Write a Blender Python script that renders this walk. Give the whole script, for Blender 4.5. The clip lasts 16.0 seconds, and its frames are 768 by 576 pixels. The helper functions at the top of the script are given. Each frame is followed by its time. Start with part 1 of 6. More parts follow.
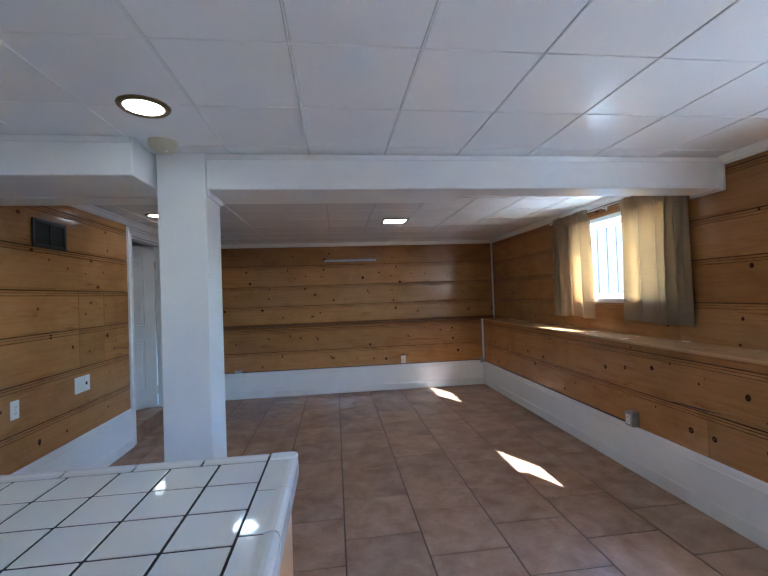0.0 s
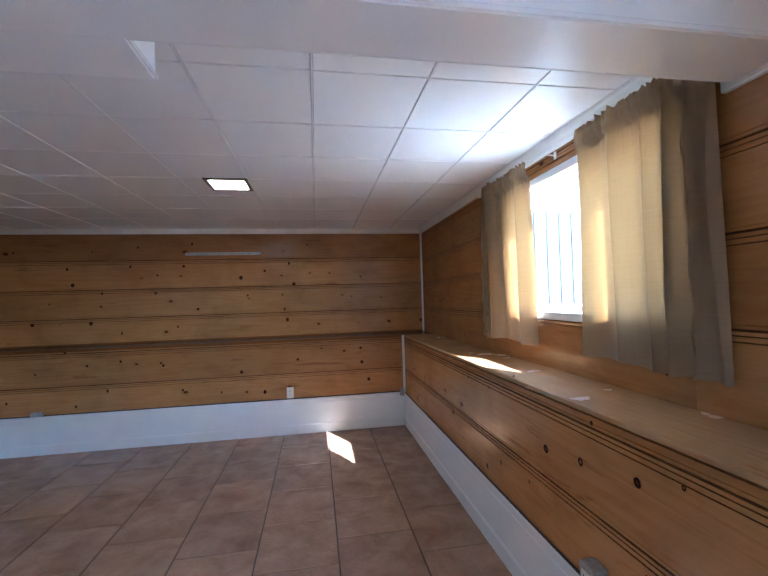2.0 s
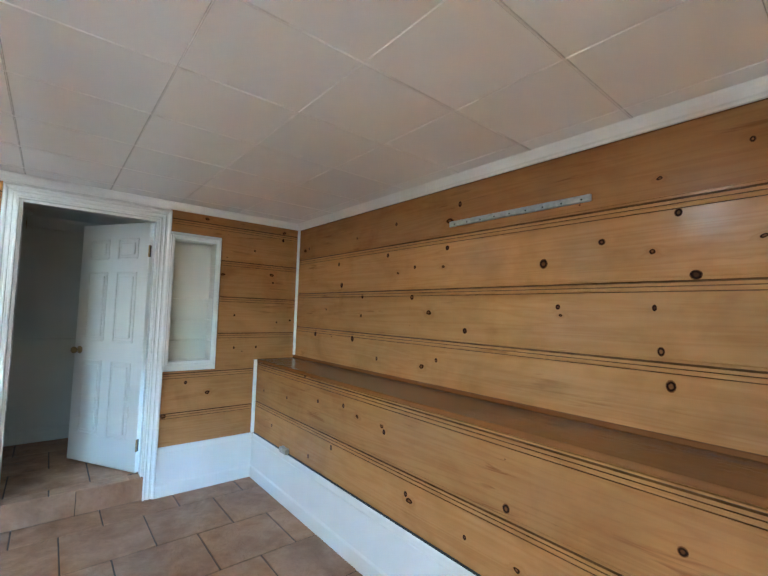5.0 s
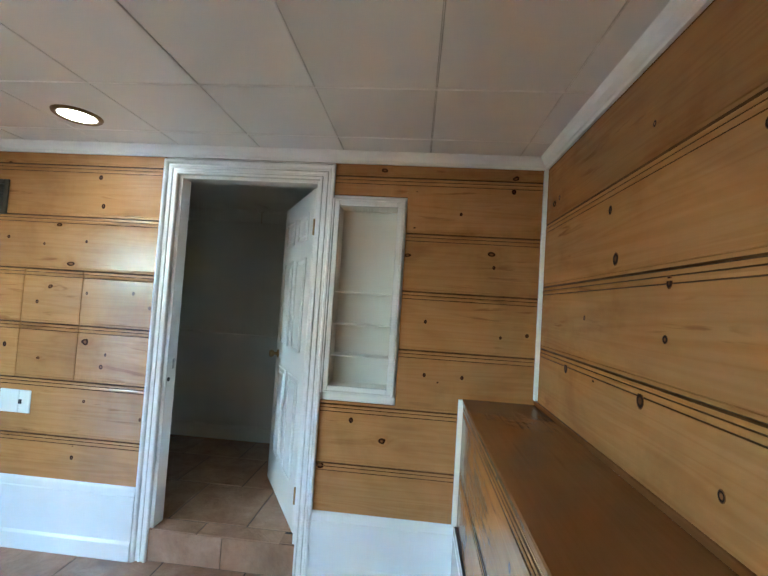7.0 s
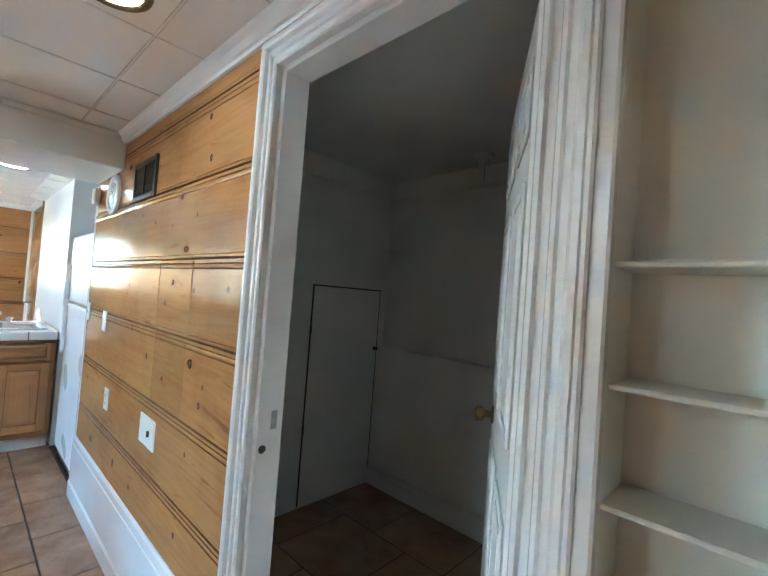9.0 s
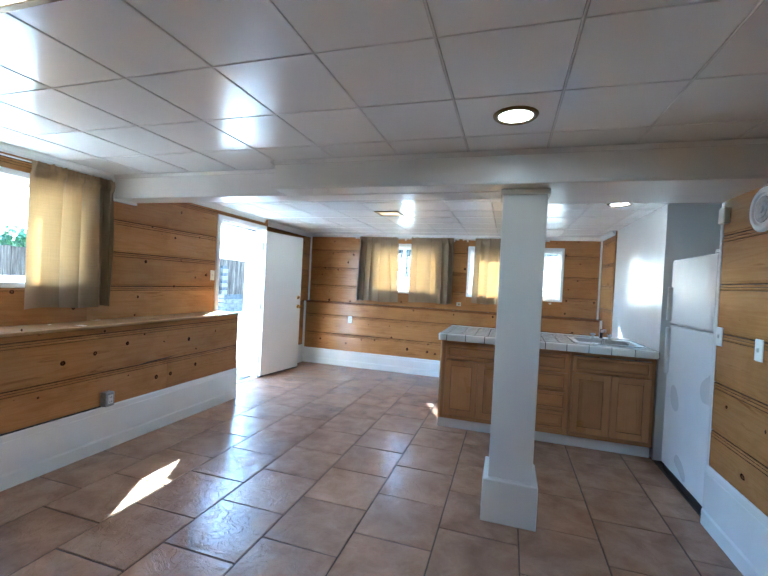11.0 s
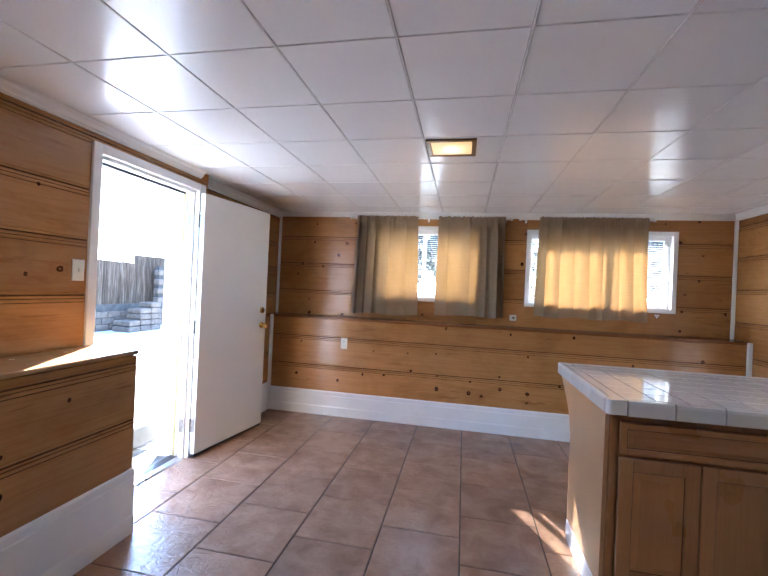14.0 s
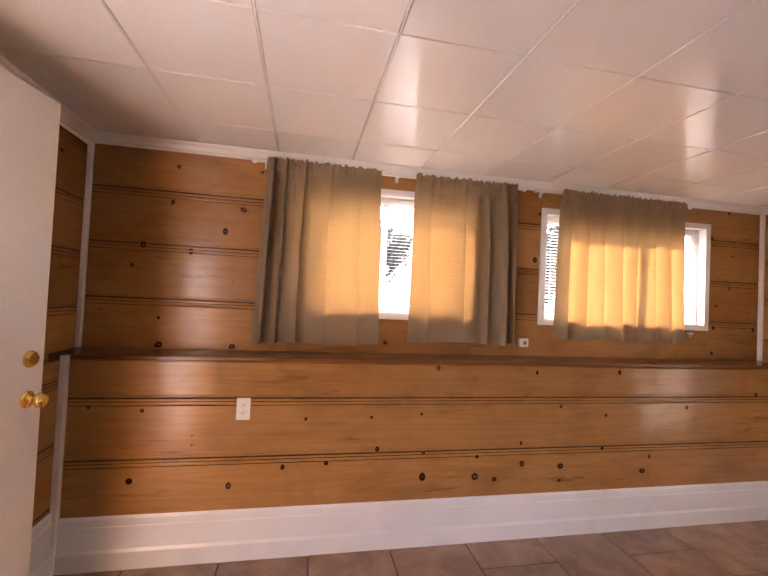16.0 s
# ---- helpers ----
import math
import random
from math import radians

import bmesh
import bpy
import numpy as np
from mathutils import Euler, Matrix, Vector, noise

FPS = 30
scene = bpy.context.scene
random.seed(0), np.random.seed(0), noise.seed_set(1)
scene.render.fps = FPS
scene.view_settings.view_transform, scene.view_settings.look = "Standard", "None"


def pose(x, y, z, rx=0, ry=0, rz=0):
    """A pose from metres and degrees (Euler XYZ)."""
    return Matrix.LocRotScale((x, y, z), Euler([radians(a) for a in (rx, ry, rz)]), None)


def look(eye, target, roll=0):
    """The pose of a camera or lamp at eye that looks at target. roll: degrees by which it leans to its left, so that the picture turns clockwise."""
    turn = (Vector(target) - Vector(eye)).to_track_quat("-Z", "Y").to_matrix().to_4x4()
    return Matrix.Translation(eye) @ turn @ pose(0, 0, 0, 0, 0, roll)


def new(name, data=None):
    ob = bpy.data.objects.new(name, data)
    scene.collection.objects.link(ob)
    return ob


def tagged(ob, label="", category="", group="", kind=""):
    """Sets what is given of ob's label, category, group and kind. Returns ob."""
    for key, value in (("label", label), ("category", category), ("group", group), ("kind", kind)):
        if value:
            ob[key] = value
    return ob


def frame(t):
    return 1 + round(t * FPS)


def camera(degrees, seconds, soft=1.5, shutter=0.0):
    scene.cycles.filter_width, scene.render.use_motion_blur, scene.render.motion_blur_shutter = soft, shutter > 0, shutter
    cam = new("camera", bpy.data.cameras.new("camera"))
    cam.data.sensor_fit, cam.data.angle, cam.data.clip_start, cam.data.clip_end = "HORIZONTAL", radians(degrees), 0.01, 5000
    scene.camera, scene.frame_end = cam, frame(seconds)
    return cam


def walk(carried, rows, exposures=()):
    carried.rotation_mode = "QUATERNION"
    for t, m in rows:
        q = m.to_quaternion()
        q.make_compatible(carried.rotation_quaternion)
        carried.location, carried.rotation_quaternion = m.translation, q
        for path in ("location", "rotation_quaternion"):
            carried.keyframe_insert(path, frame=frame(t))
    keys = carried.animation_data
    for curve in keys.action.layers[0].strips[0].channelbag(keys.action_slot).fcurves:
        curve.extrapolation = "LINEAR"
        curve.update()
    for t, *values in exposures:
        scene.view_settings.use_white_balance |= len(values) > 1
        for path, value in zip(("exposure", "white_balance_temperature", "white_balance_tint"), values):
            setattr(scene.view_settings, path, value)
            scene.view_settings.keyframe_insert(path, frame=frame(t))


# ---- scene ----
cam = camera(87.2, 16.0)
PATH = [
    (0, (0.113, -1.0, 1.402), (0.355, 0.985, 1.433), -2.0),
    (0.5, (0.525, -0.733, 1.411), (0.812, 1.246, 1.442), -2.0),
    (1, (0.922, -0.391, 1.416), (1.23, 1.585, 1.454), -2.0),
    (1.5, (1.182, 0.043, 1.404), (1.507, 2.016, 1.444), -1.9),
    (2, (1.376, 0.524, 1.396), (1.71, 2.495, 1.446), -1.7),
    (2.5, (1.477, 1.006, 1.443), (1.828, 2.975, 1.49), -1.2),
    (3, (1.571, 1.552, 1.456), (1.738, 3.543, 1.516), -1.1),
    (3.5, (1.629, 2.033, 1.47), (1.374, 4.015, 1.549), -0.6),
    (4.0, (1.634, 2.532, 1.440), (0.873, 4.379, 1.541), 0.4),
    (4.5, (1.648, 3.018, 1.421), (0.463, 4.623, 1.549), 0.8),
    (4.7, (1.618, 3.212, 1.421), (0.273, 4.687, 1.548), 1.2),
    (6.8, (0.364, 4.595, 1.433), (-1.634, 4.608, 1.52), 3.6),
    (7, (0.185, 4.639, 1.436), (-1.807, 4.474, 1.516), 3.7),
    (7.5, (-0.261, 4.619, 1.415), (-2.195, 4.117, 1.488), 4.0),
    (8, (-0.684, 4.559, 1.418), (-2.529, 3.791, 1.48), 4.1),
    (8.5, (-1.037, 4.468, 1.407), (-2.74, 3.422, 1.467), 4.2),
    (9, (-1.294, 4.359, 1.414), (-2.747, 2.986, 1.466), 4.3),
    (9.5, (-1.366, 4.27, 1.42), (-2.343, 2.525, 1.456), 4.5),
    (10, (-1.231, 4.243, 1.411), (-1.522, 2.265, 1.414), 4.4),
    (10.2, (-1.144, 4.253, 1.419), (-1.19, 2.254, 1.41), 4.1),
    (12.3, (0.135, 3.653, 1.393), (0.996, 1.848, 1.368), 2.6),
    (12.5, (0.19, 3.528, 1.38), (1.048, 1.722, 1.357), 2.9),
    (13, (0.389, 3.098, 1.375), (1.106, 1.231, 1.36), 2.8),
    (13.5, (0.548, 2.633, 1.369), (1.092, 0.709, 1.365), 2.7),
    (14, (0.608, 2.087, 1.373), (0.998, 0.125, 1.378), 2.6),
    (14.5, (0.729, 1.553, 1.379), (0.939, -0.435, 1.396), 2.6),
    (15, (0.908, 1.046, 1.37), (0.894, -0.954, 1.402), 2.6),
    (15.5, (1.209, 0.572, 1.368), (0.96, -1.412, 1.419), 2.5),
    (16, (1.56, 0.182, 1.389), (1.168, -1.778, 1.439), 2.7),
]
EXPOSURES = [
    (0.0, 4.7, 5100, 0),
    (1.0, 4.82, 5050, 3),
    (2.0, 5.0, 4880, 4),
    (3.0, 4.92, 4350, -4),
    (3.5, 5.6, 4330, -3),
    (4.0, 6.1, 4650, -8),
    (7.0, 6.15, 5150, -14),
    (8.0, 6.25, 4900, -16),
    (8.5, 6.25, 4700, -14),
    (9.5, 6.0, 5500, -8),
    (10.2, 5.55, 5300, -8),
    (12.5, 4.92, 4500, -3),
    (14.0, 4.64, 5700, 11),
    (15.0, 4.65, 7300, 31),
    (16.0, 4.68, 8200, 32),
]
walk(cam, [(t, look(eye, target, roll)) for t, eye, target, roll in PATH], EXPOSURES)

# ---- light ----
world = bpy.data.worlds.new("sky_world")
scene.world = world
world.use_nodes = True
_wn = world.node_tree.nodes
_sky = _wn.new("ShaderNodeTexSky")
_sky.sky_type = "NISHITA"
_sky.sun_disc = False
SUN_AZ = math.atan2(0.462, -0.887)
SUN_EL = radians(34.8)
_sky.sun_elevation = SUN_EL
_sky.sun_rotation = SUN_AZ
_sky.dust_density, _sky.ozone_density = 0.2, 3.5
_wn["Background"].inputs["Strength"].default_value = 0.15
world.node_tree.links.new(_sky.outputs[0], _wn["Background"].inputs["Color"])
sun = new("sun", bpy.data.lights.new("sun", "SUN"))
sun.data.energy, sun.data.angle, sun.data.color = 2.9, radians(0.5), (1.0, 0.95, 0.88)
sun.matrix_world = look((0, 0, 0), (-0.462 * math.cos(SUN_EL), 0.887 * math.cos(SUN_EL), -math.sin(SUN_EL)))

# ---- plan ----
CEIL = 2.22
WX, EX, NY, SY = -1.915, 2.672, 5.28, -2.314      # inner faces of the upper walls
ELX, NLY, SLY = 2.342, 4.92, -2.065               # faces of the lower walls under the ledges
LEDGE, SLEDGE = 0.985, 1.045
THICK = 0.14
WTH = 0.085                                       # the thinner closet wall


# ---- mesh helpers ----
def box(bm, x0, x1, y0, y1, z0, z1, bevel=0.0, seg=1):
    m = Matrix.Translation(((x0 + x1) / 2, (y0 + y1) / 2, (z0 + z1) / 2)) @ Matrix.Diagonal((abs(x1 - x0), abs(y1 - y0), abs(z1 - z0), 1))
    r = bmesh.ops.create_cube(bm, size=1, matrix=m)
    if bevel:
        vs = set(r["verts"])
        es = [e for e in bm.edges if e.verts[0] in vs and e.verts[1] in vs]
        bmesh.ops.bevel(bm, geom=es, offset=bevel, segments=seg, profile=0.5, affect="EDGES")
    return bm


def cyl(bm, c, axis, r, length, seg=20, r2=None):
    rot = {"x": Matrix.Rotation(radians(90), 4, "Y"), "y": Matrix.Rotation(radians(-90), 4, "X"), "z": Matrix.Identity(4)}[axis]
    bmesh.ops.create_cone(bm, cap_ends=True, segments=seg, radius1=r, radius2=r if r2 is None else r2, depth=length, matrix=Matrix.Translation(c) @ rot)
    return bm


def sweep(bm, pts, a0, a1, axis):
    """A closed outline pts, (p, q) pairs, drawn out along an axis from a0 to a1. axis x: p is y, q is z; y: p is x, q is z; z: p is x, q is y."""
    def at(p, q, a):
        return {"x": (a, p, q), "y": (p, a, q), "z": (p, q, a)}[axis]
    v0 = [bm.verts.new(at(p, q, a0)) for p, q in pts]
    v1 = [bm.verts.new(at(p, q, a1)) for p, q in pts]
    n = len(pts)
    bm.faces.new(v0)
    bm.faces.new(v1[::-1])
    for i in range(n):
        bm.faces.new((v0[i], v1[i], v1[(i + 1) % n], v0[(i + 1) % n]))
    bmesh.ops.recalc_face_normals(bm, faces=bm.faces[:])
    return bm


def lathe(bm, c, axis, prof, seg=24):
    """Rings (along, radius) round an axis through c."""
    rings = []
    for a, r in prof:
        ring = []
        for i in range(seg):
            t = 2 * math.pi * i / seg
            u, v = r * math.cos(t), r * math.sin(t)
            d = {"x": (a, u, v), "y": (u, a, v), "z": (u, v, a)}[axis]
            ring.append(bm.verts.new((c[0] + d[0], c[1] + d[1], c[2] + d[2])))
        rings.append(ring)
    for r0, r1 in zip(rings, rings[1:]):
        for i in range(seg):
            bm.faces.new((r0[i], r0[(i + 1) % seg], r1[(i + 1) % seg], r1[i]))
    bm.faces.new(rings[0])
    bm.faces.new(rings[-1][::-1])
    bmesh.ops.recalc_face_normals(bm, faces=bm.faces[:])
    return bm


def obj(name, bm, material, smooth=False):
    me = bpy.data.meshes.new(name)
    bm.to_mesh(me)
    bm.free()
    if smooth:
        for p in me.polygons:
            p.use_smooth = True
    me.materials.append(material)
    return new(name, me)


def part(name, bm, material, parent, label="", smooth=False):
    ob = obj(name, bm, material, smooth)
    ob.parent = parent
    if label:
        ob["label"] = label
    return ob


def thing(name, label, category, group="", kind="", at=(0, 0, 0)):
    ob = new(name)
    ob.location = at
    return tagged(ob, label, category, group, kind)


def B():
    return bmesh.new()


# ---- materials ----
def mat(name):
    m = bpy.data.materials.new(name)
    m.use_nodes = True
    nt = m.node_tree
    return m, nt, nt.nodes["Principled BSDF"]


def nd(nt, kind, **inputs):
    n = nt.nodes.new(kind)
    for k, v in inputs.items():
        n.inputs[k.replace("_", " ")].default_value = v
    return n


def ramp(nt, fac, stops):
    r = nt.nodes.new("ShaderNodeValToRGB")
    els = r.color_ramp.elements
    while len(els) < len(stops):
        els.new(0.5)
    for e, (p, c) in zip(els, stops):
        e.position, e.color = p, (*c, 1) if len(c) == 3 else c
    nt.links.new(fac, r.inputs[0])
    return r.outputs[0]


def mixc(nt, fac, a, b, mode="MIX"):
    n = nt.nodes.new("ShaderNodeMix")
    n.data_type, n.blend_type = "RGBA", mode
    for sock, v in ((n.inputs[0], fac), (n.inputs[6], a), (n.inputs[7], b)):
        if isinstance(v, (int, float)):
            sock.default_value = v
        elif isinstance(v, tuple):
            sock.default_value = (*v, 1)
        else:
            nt.links.new(v, sock)
    return n.outputs[2]


def mth(nt, op, a, b=0.0, c=None):
    n = nt.nodes.new("ShaderNodeMath")
    n.operation = op
    for i, v in enumerate((a, b) if c is None else (a, b, c)):
        if isinstance(v, (int, float)):
            n.inputs[i].default_value = v
        else:
            nt.links.new(v, n.inputs[i])
    return n.outputs[0]


def position(nt, scale=(1, 1, 1), shift=None):
    g = nt.nodes.new("ShaderNodeNewGeometry")
    mp = nt.nodes.new("ShaderNodeMapping")
    mp.inputs["Scale"].default_value = scale
    nt.links.new(g.outputs["Position"], mp.inputs["Vector"])
    if shift is not None:
        nt.links.new(shift, mp.inputs["Location"])
    return mp.outputs[0]


def noise_tex(nt, vec, scale, detail=4.0, rough=0.55, dist=0.0):
    n = nd(nt, "ShaderNodeTexNoise", Scale=scale, Detail=detail, Roughness=rough, Distortion=dist)
    nt.links.new(vec, n.inputs["Vector"])
    return n.outputs["Fac"]


def bump(nt, bsdf, height, strength=0.2, distance=0.01):
    n = nd(nt, "ShaderNodeBump", Strength=strength, Distance=distance)
    nt.links.new(height, n.inputs["Height"])
    nt.links.new(n.outputs[0], bsdf.inputs["Normal"])


def plain(name, color, rough=0.5, metal=0.0, var=0.06, scale=6.0, bumpy=0.05, bscale=60.0, rvar=0.03, coat=0.0):
    """Paint, plastic or metal with faint cloudy change of tone and a fine relief."""
    m, nt, b = mat(name)
    p = position(nt)
    f = noise_tex(nt, p, scale, 1.0)
    lo = tuple(c * (1 - var) for c in color)
    hi = tuple(min(1, c * (1 + var)) for c in color)
    nt.links.new(ramp(nt, f, [(0.3, lo), (0.7, hi)]), b.inputs["Base Color"])
    nt.links.new(mth(nt, "MULTIPLY_ADD", noise_tex(nt, p, scale * 0.5, 0.0), rvar, rough - rvar * 0.5), b.inputs["Roughness"])
    b.inputs["Metallic"].default_value = metal
    b.inputs["Coat Weight"].default_value = coat
    if bumpy:
        bump(nt, b, noise_tex(nt, p, bscale, 3), bumpy, 0.004)
    return m


def pine(name, axis, tone=(0.43, 0.218, 0.080), knots=1.0, rough=0.2, dens=3.6, figure=1.0, flat_top=False):
    """Varnished knotty pine whose grain runs along an axis."""
    m, nt, b = mat(name)
    rnd = nt.nodes.new("ShaderNodeObjectInfo").outputs["Random"]
    comb = nt.nodes.new("ShaderNodeCombineXYZ")
    for i, k in enumerate((37.0, 53.0, 11.0)):
        nt.links.new(mth(nt, "MULTIPLY", rnd, k), comb.inputs[i])
    sh = comb.outputs[0]
    long_ = {"x": 0, "y": 1, "z": 2}[axis]
    cross = 1 - long_ if flat_top else 2 if long_ != 2 else 0
    sc = [11.0, 11.0, 11.0]
    sc[long_] = 0.5
    grain = position(nt, tuple(sc), sh)
    fine = [95.0, 95.0, 95.0]
    fine[long_] = 3.0
    fibre = position(nt, tuple(fine), sh)
    ks = [0.02, 0.02, 0.02]
    ks[long_] = dens * 0.8
    ks[cross] = dens * 1.15
    kv = position(nt, tuple(ks), sh)
    wob = nt.nodes.new("ShaderNodeVectorMath")
    wob.operation = "ADD"
    nn = nd(nt, "ShaderNodeTexNoise", Scale=5.0, Detail=2.0)
    nt.links.new(kv, nn.inputs["Vector"])
    sub = nt.nodes.new("ShaderNodeVectorMath")
    sub.operation = "MULTIPLY_ADD"
    sub.inputs[1].default_value, sub.inputs[2].default_value = (0.1, 0.1, 0.1), (-0.05, -0.05, -0.05)
    nt.links.new(nn.outputs["Color"], sub.inputs[0])
    nt.links.new(kv, wob.inputs[0])
    nt.links.new(sub.outputs[0], wob.inputs[1])
    vor = nd(nt, "ShaderNodeTexVoronoi", Scale=1.0, Randomness=1.0)
    vor.voronoi_dimensions = "2D"
    parts_ = nt.nodes.new("ShaderNodeSeparateXYZ")
    nt.links.new(wob.outputs[0], parts_.inputs[0])
    flat = nt.nodes.new("ShaderNodeCombineXYZ")
    nt.links.new(parts_.outputs[long_], flat.inputs[0])
    nt.links.new(parts_.outputs[cross], flat.inputs[1])
    nt.links.new(flat.outputs[0], vor.inputs["Vector"])
    sep = nt.nodes.new("ShaderNodeSeparateColor")
    nt.links.new(vor.outputs["Color"], sep.inputs[0])
    size = mth(nt, "MULTIPLY_ADD", mth(nt, "POWER", sep.outputs[0], 1.6), 0.045, 0.030)
    d = mth(nt, "DIVIDE", vor.outputs["Distance"], size)
    present = mth(nt, "LESS_THAN", sep.outputs[1], 0.86 * knots)
    # growth rings, bent round the knots
    pull = ramp(nt, mth(nt, "MULTIPLY", d, 0.22), [(0.0, (1.0,) * 3), (0.3, (0.55,) * 3), (0.6, (0.15,) * 3), (1.0, (0.0,) * 3)])
    rings = noise_tex(nt, grain, 1.0, 3.0, 0.5, 0.6)
    rv = mth(nt, "MULTIPLY_ADD", mth(nt, "MULTIPLY", pull, present), 0.55, mth(nt, "MULTIPLY", rings, 2.6))
    wave = mth(nt, "FRACT", mth(nt, "MULTIPLY", rv, 3.2))
    ringc = ramp(nt, wave, [(0.0, (0.0,) * 3), (0.35, (0.25,) * 3), (0.55, (0.9,) * 3), (0.68, (0.6,) * 3), (1.0, (0.0,) * 3)])
    fib = noise_tex(nt, fibre, 1.0, 3.0, 0.6)
    light_ = tuple(min(1, c * k) for c, k in zip(tone, (1.14, 1.2, 1.25)))
    dark_ = tuple(c * k for c, k in zip(tone, (0.78, 0.66, 0.52)))
    c1 = mixc(nt, ringc, light_, dark_)
    c1 = mixc(nt, 1 - 0.36 * figure, c1, tone)
    c2 = mixc(nt, ramp(nt, fib, [(0.35, (0.0,) * 3), (0.75, (0.26,) * 3)]), c1, dark_)
    big = noise_tex(nt, position(nt, (1.1, 1.1, 1.1), sh), 1.3, 0.5)
    c3 = mixc(nt, ramp(nt, big, [(0.2, (0.0,) * 3), (0.85, (0.3,) * 3)]), c2, tuple(c * k for c, k in zip(tone, (0.86, 0.78, 0.68))))
    if figure:
        # short dark resin flecks along the grain, in scattered patches
        fl = [26.0, 26.0, 26.0]
        fl[long_] = 2.6
        fleck = ramp(nt, noise_tex(nt, position(nt, tuple(fl), sh), 1.0, 3.0, 0.6, 0.8), [(0.60, (0.0,) * 3), (0.68, (1.0,) * 3)])
        patch = ramp(nt, noise_tex(nt, position(nt, (1.7, 1.7, 2.6), sh), 1.0, 2.0), [(0.48, (0.0,) * 3), (0.62, (1.0,) * 3)])
        c3 = mixc(nt, mth(nt, "MULTIPLY", mth(nt, "MULTIPLY", fleck, patch), 0.55 * figure), c3, tuple(c * k for c, k in zip(tone, (0.42, 0.30, 0.22))))
        # worn and darkened areas of the old varnish
        worn = ramp(nt, noise_tex(nt, position(nt, (2.3, 2.3, 3.4)), 1.0, 4.0, 0.65, 0.5), [(0.30, (0.76, 0.72, 0.68)), (0.52, (1.0,) * 3), (0.75, (1.12, 1.13, 1.16))])
        c3 = mixc(nt, 0.8 * figure, c3, worn, "MULTIPLY")
    # boards differ from one another in tone
    c4 = mixc(nt, 1.0, c3, ramp(nt, rnd, [(0.0, (0.82, 0.78, 0.74)), (0.5, (1, 1, 1)), (1.0, (1.12, 1.1, 1.06))]), "MULTIPLY")
    kfac = mth(nt, "MULTIPLY", ramp(nt, d, [(0.8, (1.0,) * 3), (1.0, (0.0,) * 3)]), present)
    kcol = ramp(nt, d, [(0.0, (0.20, 0.085, 0.028)), (0.40, (0.12, 0.045, 0.014)), (0.56, (0.035, 0.013, 0.004)), (0.85, (0.016, 0.006, 0.002)), (1.0, (0.12, 0.045, 0.013))])
    c5 = mixc(nt, mth(nt, "MULTIPLY", mth(nt, "MULTIPLY", pull, present), 0.4), c4, tuple(c * k for c, k in zip(tone, (0.6, 0.42, 0.3))))
    c6 = mixc(nt, kfac, c5, kcol)
    if knots:
        # small pin knots between the large ones
        pin = nd(nt, "ShaderNodeTexVoronoi", Scale=1.9, Randomness=1.0)
        pin.voronoi_dimensions = "2D"
        nt.links.new(flat.outputs[0], pin.inputs["Vector"])
        psep = nt.nodes.new("ShaderNodeSeparateColor")
        nt.links.new(pin.outputs["Color"], psep.inputs[0])
        pd = mth(nt, "DIVIDE", pin.outputs["Distance"], mth(nt, "MULTIPLY_ADD", psep.outputs[2], 0.03, 0.018))
        pf = mth(nt, "MULTIPLY", ramp(nt, pd, [(0.55, (0.9,) * 3), (1.0, (0.0,) * 3)]), mth(nt, "LESS_THAN", psep.outputs[0], 0.28 * knots))
        c6 = mixc(nt, pf, c6, (0.045, 0.017, 0.006))
    nt.links.new(c6, b.inputs["Base Color"])
    nt.links.new(mth(nt, "MULTIPLY_ADD", noise_tex(nt, position(nt, (3, 3, 3)), 1.6, 3.0), 0.16, rough - 0.08), b.inputs["Roughness"])
    nt.links.new(mth(nt, "MULTIPLY_ADD", kfac, -0.36, 0.4), b.inputs["Specular IOR Level"])
    h = mth(nt, "ADD", mth(nt, "MULTIPLY", fib, 0.5), mth(nt, "MULTIPLY", noise_tex(nt, position(nt, (4, 4, 4)), 2.2, 2.0), 1.6))
    bump(nt, b, h, 0.12, 0.006)
    return m


PINE = {a: pine("pine_" + a, a, knots=0.22) for a in "xyz"}
OAK = {a: pine("oak_" + a, a, (0.50, 0.255, 0.108), 0.0, 0.3, figure=0.5) for a in "xz"}
PANEL_OAK = plain("end_panel_wood", (0.56, 0.32, 0.15), 0.38, var=0.08, scale=2.5, bumpy=0.04, bscale=30)
LEDGE_WOOD = {a: pine("ledge_" + a, a, (0.20, 0.085, 0.031), 0.0, 0.22, figure=0.5, flat_top=True) for a in "xy"}
LEDGE_WORN = pine("ledge_worn", "y", (0.46, 0.28, 0.135), 0.0, 0.25, figure=0.8, flat_top=True)
WHITE = plain("white_gloss_paint", (0.82, 0.82, 0.81), 0.3, var=0.03, scale=3.0, bumpy=0.12, bscale=35.0)
TRIM = plain("white_trim_paint", (0.84, 0.84, 0.83), 0.19, var=0.02, scale=5.0, bumpy=0.03, bscale=14.0, rvar=0.1)
DOORWHITE = plain("white_door_paint", (0.78, 0.77, 0.74), 0.38, var=0.02, scale=2.0, bumpy=0.02, bscale=20.0)
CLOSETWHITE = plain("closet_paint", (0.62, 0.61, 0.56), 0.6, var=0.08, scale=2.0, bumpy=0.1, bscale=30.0)
